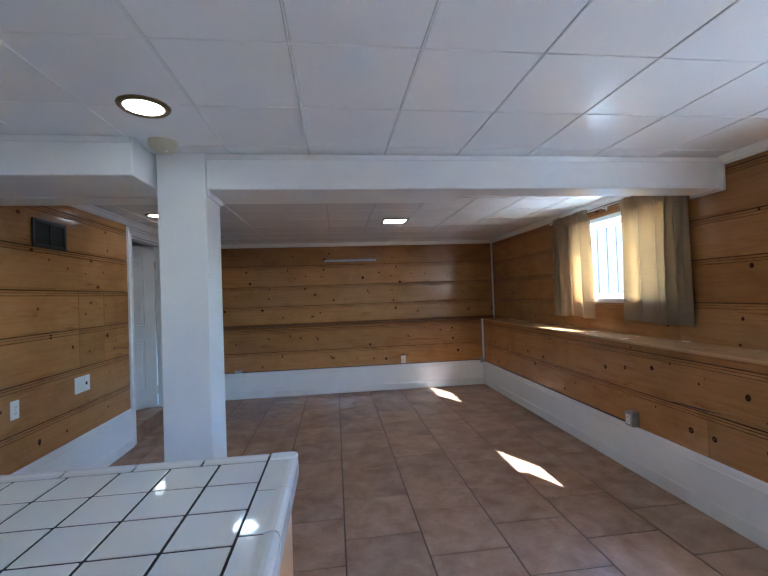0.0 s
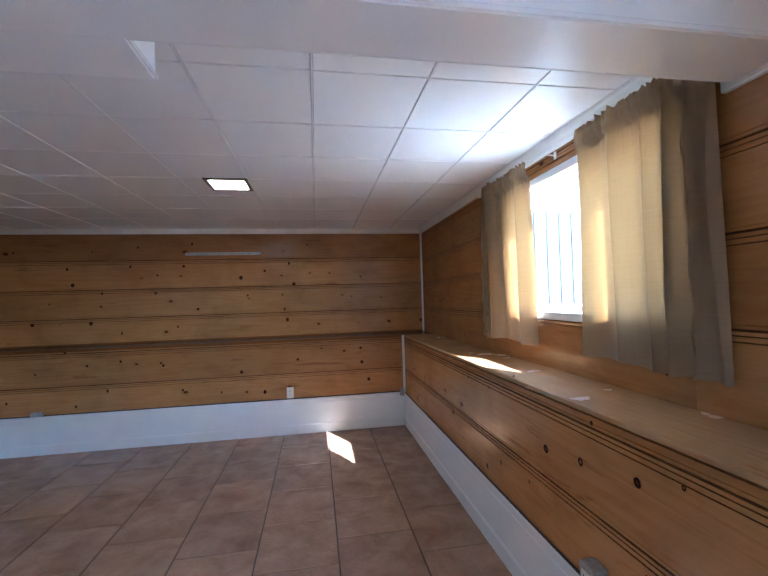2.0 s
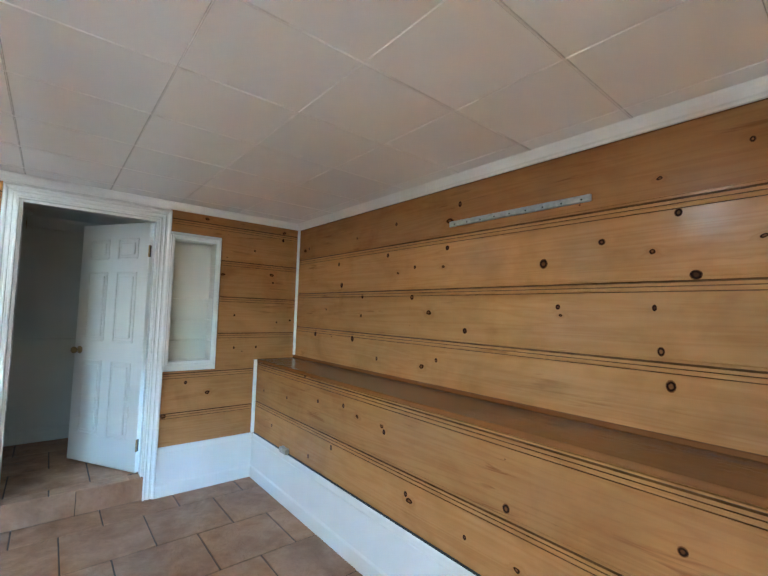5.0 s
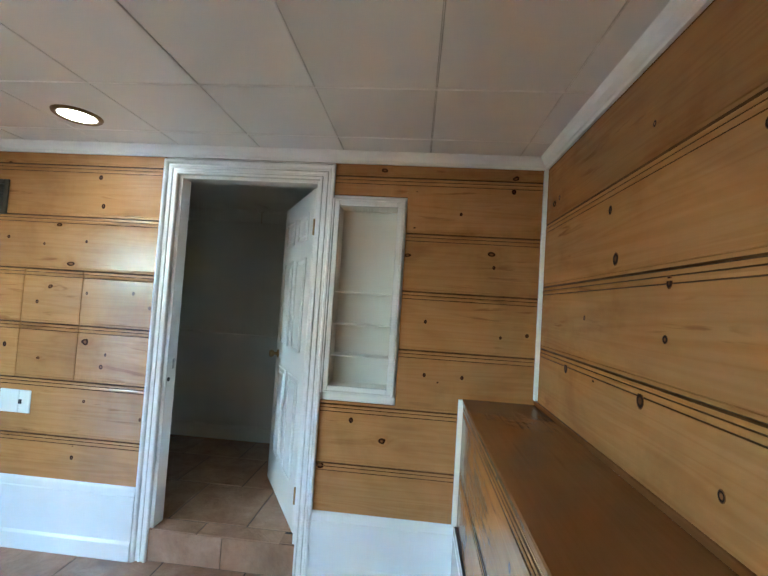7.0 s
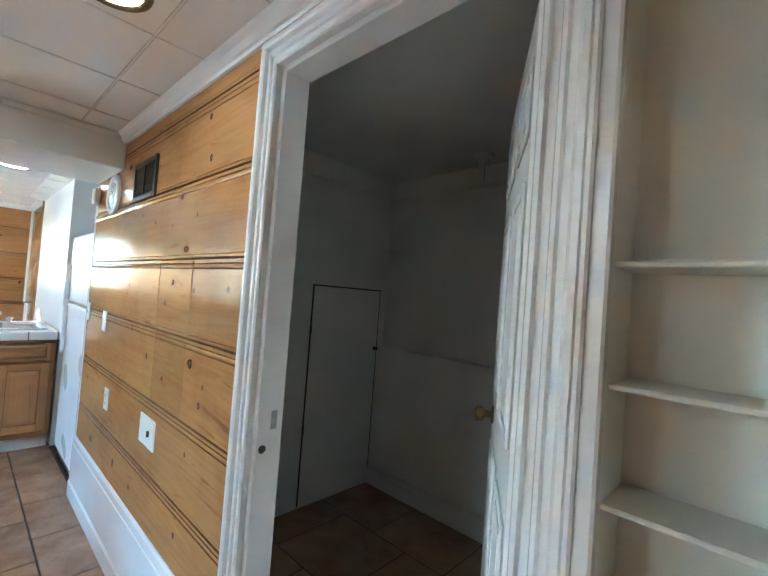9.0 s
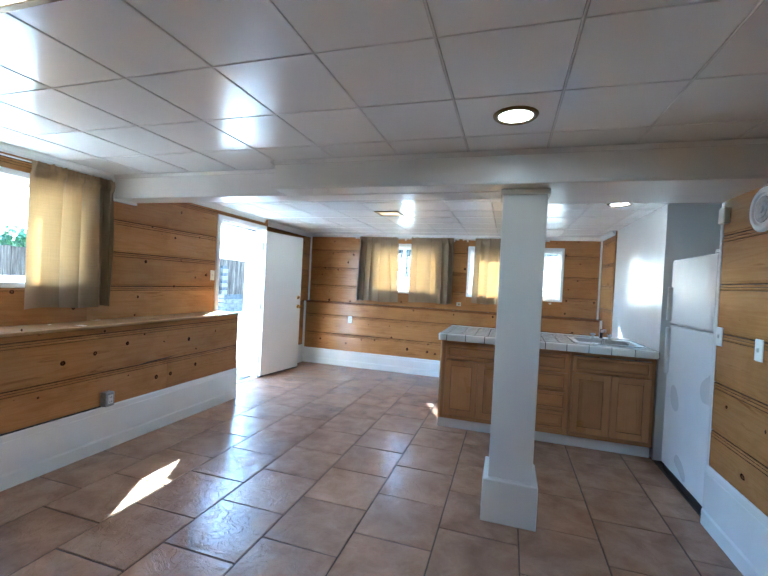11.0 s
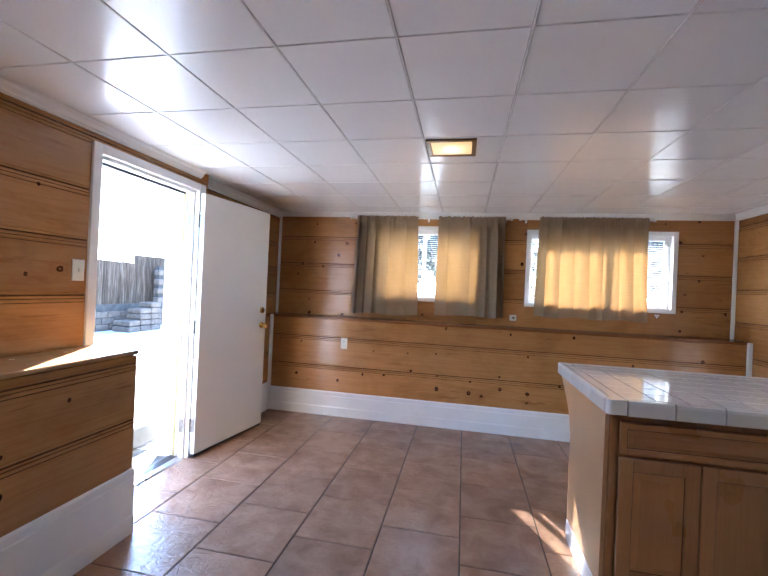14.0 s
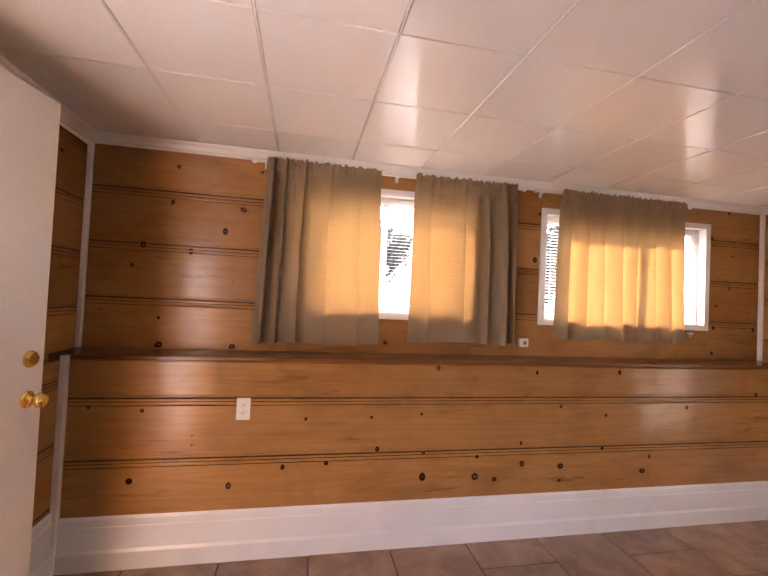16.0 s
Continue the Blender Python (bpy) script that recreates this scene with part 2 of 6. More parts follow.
SHELFWHITE = plain("niche_paint", (0.74, 0.72, 0.65), 0.45, var=0.04, scale=3.0)
CREAM = plain("aged_cream_plastic", (0.60, 0.55, 0.40), 0.4, var=0.02, bumpy=0)
PLASTIC = plain("ivory_plastic", (0.72, 0.69, 0.58), 0.35, var=0.02, bumpy=0)
WHITEPLASTIC = plain("white_plastic", (0.8, 0.8, 0.78), 0.33, var=0.02, bumpy=0)
BLACK = plain("black_slot", (0.015, 0.015, 0.015), 0.6, var=0.1, bumpy=0)
BRASS = plain("polished_brass", (0.75, 0.50, 0.16), 0.16, 1.0, var=0.05, bumpy=0)
OLDBRASS = plain("tarnished_brass", (0.30, 0.21, 0.09), 0.3, 1.0, var=0.15, scale=40, bumpy=0)
STEEL = plain("brushed_steel", (0.55, 0.55, 0.55), 0.28, 1.0, var=0.08, scale=30, bumpy=0)
DULLSTEEL = plain("galvanised_steel", (0.42, 0.43, 0.43), 0.45, 0.9, var=0.15, scale=50)
BROWNMETAL = plain("dark_brown_metal", (0.035, 0.028, 0.022), 0.42, 0.3, var=0.2)
TANFRAME = plain("bronze_lamp_rim", (0.16, 0.10, 0.035), 0.3, 0.8, var=0.1)
GROUT = plain("dark_grout", (0.02, 0.017, 0.015), 0.9, var=0.25, scale=25, bumpy=0.3)
FLOORGROUT = plain("brown_grout", (0.04, 0.027, 0.02), 0.9, var=0.25, scale=20, bumpy=0.3)
CABLE = plain("black_cable", (0.02, 0.02, 0.02), 0.5, bumpy=0)
RUBBER = plain("dark_rubber", (0.03, 0.03, 0.03), 0.7)
FRIDGE = plain("white_enamel", (0.78, 0.78, 0.78), 0.28, var=0.02, bumpy=0.08, bscale=250)
VINYL = plain("white_vinyl", (0.82, 0.82, 0.82), 0.35, var=0.02, bumpy=0)
NICKEL = plain("worn_nickel", (0.26, 0.25, 0.22), 0.4, 0.4, var=0.25, scale=60)
SLAT = plain("blind_enamel", (0.55, 0.55, 0.54), 0.45, var=0.03, bumpy=0)


def ceiling_paint():
    m, nt, b = mat("ceiling_gloss_paint")
    p = position(nt)
    isl = nt.nodes.new("ShaderNodeNewGeometry").outputs["Random Per Island"]
    base = ramp(nt, noise_tex(nt, p, 1.2), [(0.3, (0.86, 0.86, 0.855)), (0.7, (0.90, 0.90, 0.895))])
    nt.links.new(mixc(nt, 1.0, base, ramp(nt, isl, [(0, (0.985,) * 3), (1, (1.012,) * 3)]), "MULTIPLY"), b.inputs["Base Color"])
    b.inputs["Roughness"].default_value = 0.2
    b.inputs["Specular IOR Level"].default_value = 0.36
    h = mth(nt, "ADD", mth(nt, "MULTIPLY", noise_tex(nt, p, 140.0, 2.0), 0.35), mth(nt, "MULTIPLY", noise_tex(nt, p, 3.0, 2.0), 2.2))
    bump(nt, b, h, 0.10, 0.004)
    return m


def floor_tile_mat():
    m, nt, b = mat("terracotta_tile")
    rnd = nt.nodes.new("ShaderNodeObjectInfo").outputs["Random"]
    comb = nt.nodes.new("ShaderNodeCombineXYZ")
    nt.links.new(mth(nt, "MULTIPLY", rnd, 61.0), comb.inputs[0])
    nt.links.new(mth(nt, "MULTIPLY", rnd, 23.0), comb.inputs[1])
    p = position(nt, (1, 1, 1), comb.outputs[0])
    a = noise_tex(nt, p, 5.5, 6.0, 0.6, 0.35)
    f = noise_tex(nt, p, 45.0, 4.0, 0.6)
    c = ramp(nt, a, [(0.25, (0.23, 0.127, 0.073)), (0.45, (0.315, 0.184, 0.112)), (0.6, (0.385, 0.232, 0.147)), (0.8, (0.475, 0.305, 0.20))])
    c = mixc(nt, ramp(nt, f, [(0.45, (0.0,) * 3), (0.8, (0.22,) * 3)]), c, (0.19, 0.10, 0.065))
    c = mixc(nt, 1.0, c, ramp(nt, rnd, [(0, (0.9, 0.9, 0.92)), (1, (1.08, 1.06, 1.04))]), "MULTIPLY")
    nt.links.new(c, b.inputs["Base Color"])
    nt.links.new(mth(nt, "MULTIPLY_ADD", a, 0.14, 0.15), b.inputs["Roughness"])
    slate = noise_tex(nt, p, 6.0, 5.0, 0.6, 1.8)
    ridge = ramp(nt, slate, [(0.42, (0.0,) * 3), (0.47, (1.0,) * 3), (0.53, (0.85,) * 3), (0.58, (0.2,) * 3)])
    h = mth(nt, "ADD", mth(nt, "MULTIPLY", a, 1.5), mth(nt, "MULTIPLY", ridge, 0.6))
    bump(nt, b, h, 0.34, 0.006)
    return m


def cloth_mat():
    m, nt, b = mat("taupe_curtain_cloth")
    p = position(nt)
    w1 = noise_tex(nt, position(nt, (6, 6, 220)), 1.0, 3.0)
    w2 = noise_tex(nt, position(nt, (260, 260, 5)), 1.0, 3.0)
    weave = mth(nt, "ADD", w1, w2)
    c = ramp(nt, mth(nt, "MULTIPLY", weave, 0.5), [(0.3, (0.265, 0.195, 0.122)), (0.7, (0.315, 0.235, 0.15))])
    nt.links.new(c, b.inputs["Base Color"])
    b.inputs["Roughness"].default_value = 0.85
    b.inputs["Sheen Weight"].default_value = 0.2
    bump(nt, b, weave, 0.06, 0.002)
    tr = nt.nodes.new("ShaderNodeBsdfTranslucent")
    nt.links.new(mixc(nt, 1.0, c, (1.6, 1.15, 0.62), "MULTIPLY"), tr.inputs["Color"])
    ms = nt.nodes.new("ShaderNodeMixShader")
    ms.inputs[0].default_value = 0.16
    nt.links.new(b.outputs[0], ms.inputs[1])
    nt.links.new(tr.outputs[0], ms.inputs[2])
    nt.links.new(ms.outputs[0], nt.nodes["Material Output"].inputs["Surface"])
    return m


def glass_mat():
    m, nt, b = mat("window_glass")
    b.inputs["Base Color"].default_value = (0.97, 0.985, 0.98, 1)
    b.inputs["Roughness"].default_value = 0.0
    b.inputs["IOR"].default_value = 1.01
    b.inputs["Transmission Weight"].default_value = 1.0
    return m


def glow(name, color, strength):
    m, nt, b = mat(name)
    b.inputs["Base Color"].default_value = (0.8, 0.8, 0.78, 1)
    p = position(nt)
    nt.links.new(ramp(nt, noise_tex(nt, p, 9.0), [(0.3, tuple(c * 0.9 for c in color)), (0.7, color)]), b.inputs["Emission Color"])
    b.inputs["Emission Strength"].default_value = strength
    return m


def warm_diffuser():
    """Frosted glass before one warm bulb: brightest near the bulb."""
    m, nt, b = mat("lamp_diffuser_warm")
    b.inputs["Base Color"].default_value = (0.75, 0.66, 0.5, 1)
    tc = nt.nodes.new("ShaderNodeTexCoord")
    sub = nt.nodes.new("ShaderNodeVectorMath")
    sub.operation = "DISTANCE"
    sub.inputs[1].default_value = (0.0, -0.03, 0.0)
    nt.links.new(tc.outputs["Object"], sub.inputs[0])
    d = mth(nt, "ADD", mth(nt, "MULTIPLY", sub.outputs["Value"], 6.0), mth(nt, "MULTIPLY", noise_tex(nt, tc.outputs["Object"], 60.0), 0.08))
    nt.links.new(ramp(nt, d, [(0.1, (1.0, 0.80, 0.50)), (0.55, (0.62, 0.36, 0.13)), (1.0, (0.42, 0.215, 0.065))]), b.inputs["Emission Color"])
    b.inputs["Emission Strength"].default_value = 0.075
    return m


CEILPAINT, TILE, CLOTH, GLASS = ceiling_paint(), floor_tile_mat(), cloth_mat(), glass_mat()
BULB = glow("lamp_diffuser_cool", (1.0, 0.97, 0.93), 1.0)
BULBWARM = warm_diffuser()
COUNTERTILE = plain("glazed_white_tile", (0.74, 0.74, 0.72), 0.07, var=0.03, scale=4, bumpy=0.05, bscale=12, rvar=0.03)
# darker than the patio's concrete: the step's shade is put into the colour
STEPSTONE = plain("shaded_step_concrete", (0.10, 0.09, 0.072), 0.9, var=0.2, scale=4, bumpy=0.3)
CONCRETE = plain("pale_concrete", (0.50, 0.49, 0.47), 0.9, var=0.15, scale=1.5, bumpy=0.3)
def fence_mat():
    """Weathered upright boards: long streaks, dark knots and a lighter, worn foot."""
    m, nt, b = mat("weathered_fence")
    rnd = nt.nodes.new("ShaderNodeObjectInfo").outputs["Random"]
    streak = noise_tex(nt, position(nt, (22, 22, 1.6)), 1.0, 4.0, 0.6, 0.5)
    c = ramp(nt, streak, [(0.3, (0.022, 0.016, 0.012)), (0.5, (0.062, 0.046, 0.034)), (0.72, (0.125, 0.10, 0.078))])
    c = mixc(nt, 1.0, c, ramp(nt, rnd, [(0.0, (0.7, 0.68, 0.66)), (1.0, (1.25, 1.2, 1.15))]), "MULTIPLY")
    nt.links.new(c, b.inputs["Base Color"])
    b.inputs["Roughness"].default_value = 0.9
    b.inputs["Specular IOR Level"].default_value = 0.05
    bump(nt, b, streak, 0.3, 0.01)
    return m


FENCEWOOD = fence_mat()
FENCEGREY = plain("grey_fence_board", (0.028, 0.028, 0.030), 0.9, var=0.3, scale=12, bumpy=0.2)
BLOCK = plain("split_stone_block", (0.12, 0.095, 0.075), 0.9, var=0.2, scale=9, bumpy=0.6, bscale=18)
GRASS = plain("dry_garden_grass", (0.10, 0.10, 0.055), 0.9, var=0.3, scale=5)
SOIL = plain("dark_timber", (0.06, 0.055, 0.05), 0.9, var=0.2)
for m_ in (BLOCK, SOIL):
    m_.node_tree.nodes["Principled BSDF"].inputs["Specular IOR Level"].default_value = 0.05
SIDING = plain("pale_house_siding", (0.55, 0.56, 0.57), 0.8, var=0.05)
ROOFING = plain("grey_shingles", (0.2, 0.2, 0.21), 0.9, var=0.2, scale=12)
DARKROOF = plain("dark_shingles", (0.05, 0.052, 0.058), 0.9, var=0.2, scale=12)
LEAFDARK = plain("shaded_hedge_leaves", (0.026, 0.034, 0.024), 0.6, var=0.5, scale=7, bumpy=0)
LEAF = plain("green_leaves", (0.06, 0.10, 0.03), 0.6, var=0.5, scale=7, bumpy=0)
LEAFYELLOW = plain("yellow_leaves", (0.25, 0.17, 0.03), 0.6, var=0.5, scale=7, bumpy=0)
BARK = plain("bark", (0.09, 0.07, 0.05), 0.9, var=0.3, scale=20)


# ---- large structure ----
def solid_wall(name, axis, plane, out, u0, u1, z0, z1, holes=(), material=None, thick=THICK):
    """A wall of thickness thick whose inner face lies at plane; out is +1 or -1 along the other axis. Openings (u0, u1, z0, z1) go through."""
    us = sorted({u0, u1, *(h[0] for h in holes), *(h[1] for h in holes)})
    zs = sorted({z0, z1, *(h[2] for h in holes), *(h[3] for h in holes)})
    bm = B()
    a, b_ = sorted((plane, plane + out * thick))
    for ua, ub in zip(us, us[1:]):
        run = None
        for za, zb in zip(zs, zs[1:]):
            if any(h[0] <= ua and ub <= h[1] and h[2] <= za and zb <= h[3] for h in holes):
                continue
            if axis == "x":
                box(bm, ua, ub, a, b_, za, zb)
            else:
                box(bm, a, b_, ua, ub, za, zb)
    ob = obj(name, bm, material or WHITE)
    return tagged(ob, kind="structure")


BD = 0.018                                        # thickness of the panelling boards


def board_profile(za, zb, lo, hi):
    """The face of one board between the joints za and zb, as (depth, height), clipped to lo..hi."""
    d = BD
    pts = [(d - 0.007, za), (d - 0.0005, za + 0.004), (d, za + 0.0135), (d - 0.003, za + 0.0155), (d, za + 0.0175), (d, zb - 0.0395),
           (d - 0.004, zb - 0.0375), (d - 0.001, zb - 0.0355), (d + 0.0015, zb - 0.028), (d, zb - 0.020), (d - 0.0045, zb - 0.018),
           (d - 0.001, zb - 0.016), (d, zb - 0.0045), (d - 0.007, zb)]
    out = []
    for (d0, z0), (d1, z1) in zip(pts, pts[1:]):
        if z1 <= lo or z0 >= hi:
            continue
        for z in (max(z0, lo), min(z1, hi)):
            f = (z - z0) / (z1 - z0)
            p = (d0 + f * (d1 - d0), z)
            if not out or abs(out[-1][1] - p[1]) > 1e-6:
                out.append(p)
    return out


GROOVE = plain("dark_stained_groove", (0.115, 0.05, 0.015), 0.6, var=0.3, scale=14, bumpy=0)
GROOVE.node_tree.nodes["Principled BSDF"].inputs["Specular IOR Level"].default_value = 0.05


def panelling(wall, axis, plane, into, u0, u1, joints, z0, z1, holes=(), seams=()):
    """Horizontal boards on a wall, each an object of its own. into: +1 or -1, the way the boards face. seams: (u, row) upright joints."""
    for i, (za, zb) in enumerate(zip(joints, joints[1:])):
        lo, hi = max(za, z0), min(zb, z1)
        if hi - lo < 0.004:
            continue
        cuts = sorted({u0, u1, *(v for h in holes if h[2] < hi and h[3] > lo for v in (h[0], h[1])), *(u for u, r in seams if r == i)})
        cuts = [c for c in cuts if u0 <= c <= u1]
        for ua, ub in zip(cuts, cuts[1:]):
            spans = [(lo, hi)]
            for h in holes:
                if h[0] <= ua + 1e-6 and ub <= h[1] + 1e-6:
                    nxt = []
                    for a, b_ in spans:
                        if h[2] > a:
                            nxt.append((a, min(b_, h[2])))
                        if h[3] < b_:
                            nxt.append((max(a, h[3]), b_))
                    spans = nxt
            for a, b_ in spans:
                if b_ - a < 0.004:
                    continue
                face = board_profile(za, zb, a, b_)
                pts = [(plane + into * dd, z) for dd, z in face] + [(plane + into * 0.001, b_), (plane + into * 0.001, a)]
                bm = B()
                at_seam = {u for u, r in seams if r == i}
                sweep(bm, pts, ua + (0.0024 if ua in at_seam else 0.0002), ub - (0.0024 if ub in at_seam else 0.0002), axis)
                bo = part("board", bm, PINE[axis], wall)
                bo.data.materials.append(GROOVE)
                for pl_ in bo.data.polygons:
                    zs_ = [bo.data.vertices[v].co.z for v in pl_.vertices]
                    zm, dz = sum(zs_) / len(zs_), max(zs_) - min(zs_)
                    if dz < 0.0046 and len(zs_) == 4 and (zm < za + 0.0021 or zm > zb - 0.0025 or abs(zm - zb + 0.0375) < 0.0026 or abs(zm - zb + 0.0180) < 0.0026):
                        pl_.material_index = 1


def knot_mat():
    """A round pine knot: reddish heart, rings, black bark rim."""
    m, nt, b = mat("pine_knot")
    tc = nt.nodes.new("ShaderNodeTexCoord")
    ln = nt.nodes.new("ShaderNodeVectorMath")
    ln.operation = "LENGTH"
    nt.links.new(tc.outputs["Object"], ln.inputs[0])
    wob = noise_tex(nt, position(nt), 55.0, 2.0)
    d = mth(nt, "ADD", ln.outputs["Value"], mth(nt, "MULTIPLY_ADD", wob, 0.5, -0.25))
    rnd = nt.nodes.new("ShaderNodeObjectInfo").outputs["Random"]
    heart = ramp(nt, rnd, [(0.0, (0.05, 0.018, 0.006)), (0.45, (0.12, 0.045, 0.015)), (1.0, (0.24, 0.10, 0.034))])
    rim = ramp(nt, d, [(0.30, (0.0,) * 3), (0.52, (1.0,) * 3), (0.72, (1.0,) * 3), (0.92, (0.35,) * 3)])
    c = mixc(nt, rim, heart, (0.018, 0.007, 0.003))
    c = mixc(nt, ramp(nt, d, [(0.78, (0.0,) * 3), (1.0, (1.0,) * 3)]), c, (0.20, 0.082, 0.024))
    nt.links.new(c, b.inputs["Base Color"])
    b.inputs["Roughness"].default_value = 0.5
    b.inputs["Specular IOR Level"].default_value = 0.04
    return m


KNOT = knot_mat()
knot_me = {}


def knot_discs(wall, axis, face, into, spots):
    """Knots in the boards of a wall: (along, height, radius), each a low lens set into the face."""
    if axis not in knot_me:
        bm = B()
        ring = []
        for r, h in ((1.0, 0.0), (0.9, 0.018), (0.5, 0.02)):
            ring.append([bm.verts.new((r * math.cos(k * math.pi / 8), h, r * math.sin(k * math.pi / 8)) if axis == "x" else (h, r * math.cos(k * math.pi / 8), r * math.sin(k * math.pi / 8))) for k in range(16)])
        for r0, r1 in zip(ring, ring[1:]):
            for k in range(16):
                bm.faces.new((r0[k], r0[(k + 1) % 16], r1[(k + 1) % 16], r1[k]))
        bm.faces.new(ring[-1])
        me = bpy.data.meshes.new("knot")
        bm.to_mesh(me)
        bm.free()
        me.materials.append(KNOT)
        knot_me[axis] = me
    rng = random.Random(len(spots))
    for u, z, r in spots:
        k = new("knot", knot_me[axis])
        k.parent = wall
        w, h, t = r * rng.uniform(0.78, 1.0), r * rng.uniform(0.9, 1.2), into * 0.03
        if axis == "x":
            k.location, k.scale = (u, face + into * 0.0002, z), (w, t, h)
        else:
            k.location, k.scale = (face + into * 0.0002, u, z), (t, w, h)


def ring_box(bm, axis, plane, into, u0, u1, z0, z1, w, d, bev=0.0):
    """A frame of four bars of width w round an opening, standing d proud of plane."""
    a, b_ = sorted((plane, plane + into * d))
    bars = [(u0 - w, u0, z0 - w, z1 + w), (u1, u1 + w, z0 - w, z1 + w), (u0, u1, z1, z1 + w), (u0, u1, z0 - w, z0)]
    for ua, ub, za, zb in bars:
        if axis == "x":
            box(bm, ua, ub, a, b_, za, zb, bev)
        else:
            box(bm, a, b_, ua, ub, za, zb, bev)
    return bm


EDOOR = (-0.68, 0.17, 0.0, 2.065)
EWIN = (1.72, 3.02, 1.255, 2.06)
SWIN1 = (0.47, 1.64, 1.262, 2.07)
SWIN2 = (-1.40, -0.01, 1.262, 2.05)
CDOOR = (3.300, 4.092, 0.16, 2.075)
NICHE = (4.204, 4.514, 0.997, 1.943)
WEND = 1.13                                       # where the panelled west wall stops beside the refrigerator

floor_ob = tagged(obj("floor", box(B(), WX - 0.9, EX + 0.12, SY - 0.1, NY + 0.1, -0.12, -0.004), FLOORGROUT), "brown grout bed under terracotta tiles", kind="structure")
wall_east = solid_wall("wall_east", "y", EX, 1, -0.80, NY + THICK, -0.12, CEIL + 0.1, [EDOOR, EWIN])
EX2, ELX2 = 2.765, 2.70                           # the wall behind the open door stands back
wall_east_2 = tagged(solid_wall("wall_east_2", "y", EX2, 1, SY - THICK, -0.80, -0.12, CEIL + 0.1), "knotty pine panelled wall behind the open door")
wall_south = solid_wall("wall_south", "x", SY, -1, WX - THICK, 2.90, -0.12, CEIL + 0.1, [SWIN1, SWIN2])
wall_north = solid_wall("wall_north", "x", NY, 1, WX - THICK, EX, -0.12, CEIL + 0.1)
wall_west = solid_wall("wall_west", "y", WX, -1, WEND, NY, -0.12, CEIL + 0.1, [CDOOR, (NICHE[0] - 0.0125, NICHE[1] + 0.0125, NICHE[2] - 0.0125, NICHE[3] + 0.0125)], thick=WTH)
for w_, lab in ((wall_east, "knotty pine panelled wall with a window and an outside door"), (wall_south, "knotty pine panelled wall with two curtained windows"),
                (wall_north, "knotty pine panelled wall above a boxed ledge"), (wall_west, "knotty pine panelled wall with a closet door and niche")):
    w_["label"] = lab
wall_kitchen = tagged(solid_wall("wall_kitchen", "y", WX, -1, SY, 0.12, -0.12, CEIL + 0.1), "white painted wall beside the refrigerator")
wall_alcove = tagged(solid_wall("wall_alcove", "y", WX - 0.75, -1, 0.0, WEND, -0.12, CEIL + 0.1), "white painted back of the refrigerator alcove")
alcove_side = tagged(solid_wall("wall_alcove_side", "x", 0.12, -1, WX - 0.75, WX - THICK, -0.12, CEIL + 0.1), "white painted side of the refrigerator alcove")
alcove_side2 = tagged(solid_wall("wall_alcove_end", "x", WEND, 1, WX - 0.75, WX - THICK, -0.12, CEIL + 0.1, thick=0.1), "white painted side of the refrigerator alcove")

W_JOINTS = [0.305, 0.605, 0.905, 1.21, 1.51, 1.81, 2.10, 2.40]
N_UP = [0.965, 1.267, 1.57, 1.88, 2.20]
N_LOW = [0.32, 0.63, 0.945, 1.25]
E_UP = [0.965, 1.265, 1.565, 1.845, 2.14, 2.44]
E_LOW = [0.305, 0.612, 0.915, 1.22]
S_UP = [1.03, 1.325, 1.632, 1.937, 2.24]
S_LOW = [0.22, 0.525, 0.83, 1.14]


def grown(h, by):
    return (h[0] - by, h[1] + by, h[2] - by, h[3] + by)


panelling(wall_west, "y", WX, 1, WEND, NY, W_JOINTS, 0.30, CEIL, [(3.217, 4.168, 0.0, 2.17), (4.17, 4.56, 0.92, 2.0)], [(2.45, 3), (2.80, 3), (2.45, 2), (2.80, 2)])
panelling(wall_north, "x", NY, -1, WX + BD, EX - BD, N_UP, LEDGE - 0.01, CEIL)
panelling(wall_east, "y", EX, -1, -0.80, NY, E_UP, LEDGE - 0.01, CEIL, [(-0.76, 0.225, 0.0, 2.125), grown(EWIN, 0.0)])
tagged(obj("wall_east_foot", box(B(), ELX2, EX2, SLY, -0.802, -0.004, 1.02), PINE["y"]), "pine panelled foot of the wall behind the open door", kind="structure")
panelling(bpy.data.objects["wall_east_foot"], "y", ELX2, -1, SLY + BD, -0.802, [0.02, 0.32, 0.62, 0.925, 1.225], 0.30, 1.02)
panelling(wall_east_2, "y", EX2, -1, SY + BD, -0.80, E_UP, 1.02, CEIL)
panelling(wall_south, "x", SY, 1, WX, EX2 - BD, S_UP, SLEDGE - 0.01, CEIL, [SWIN1, SWIN2])
panelling(wall_kitchen, "y", WX, 1, SY + BD, -1.55, W_JOINTS, 0.30, CEIL, [(SY, SLY, 0.0, SLEDGE)])

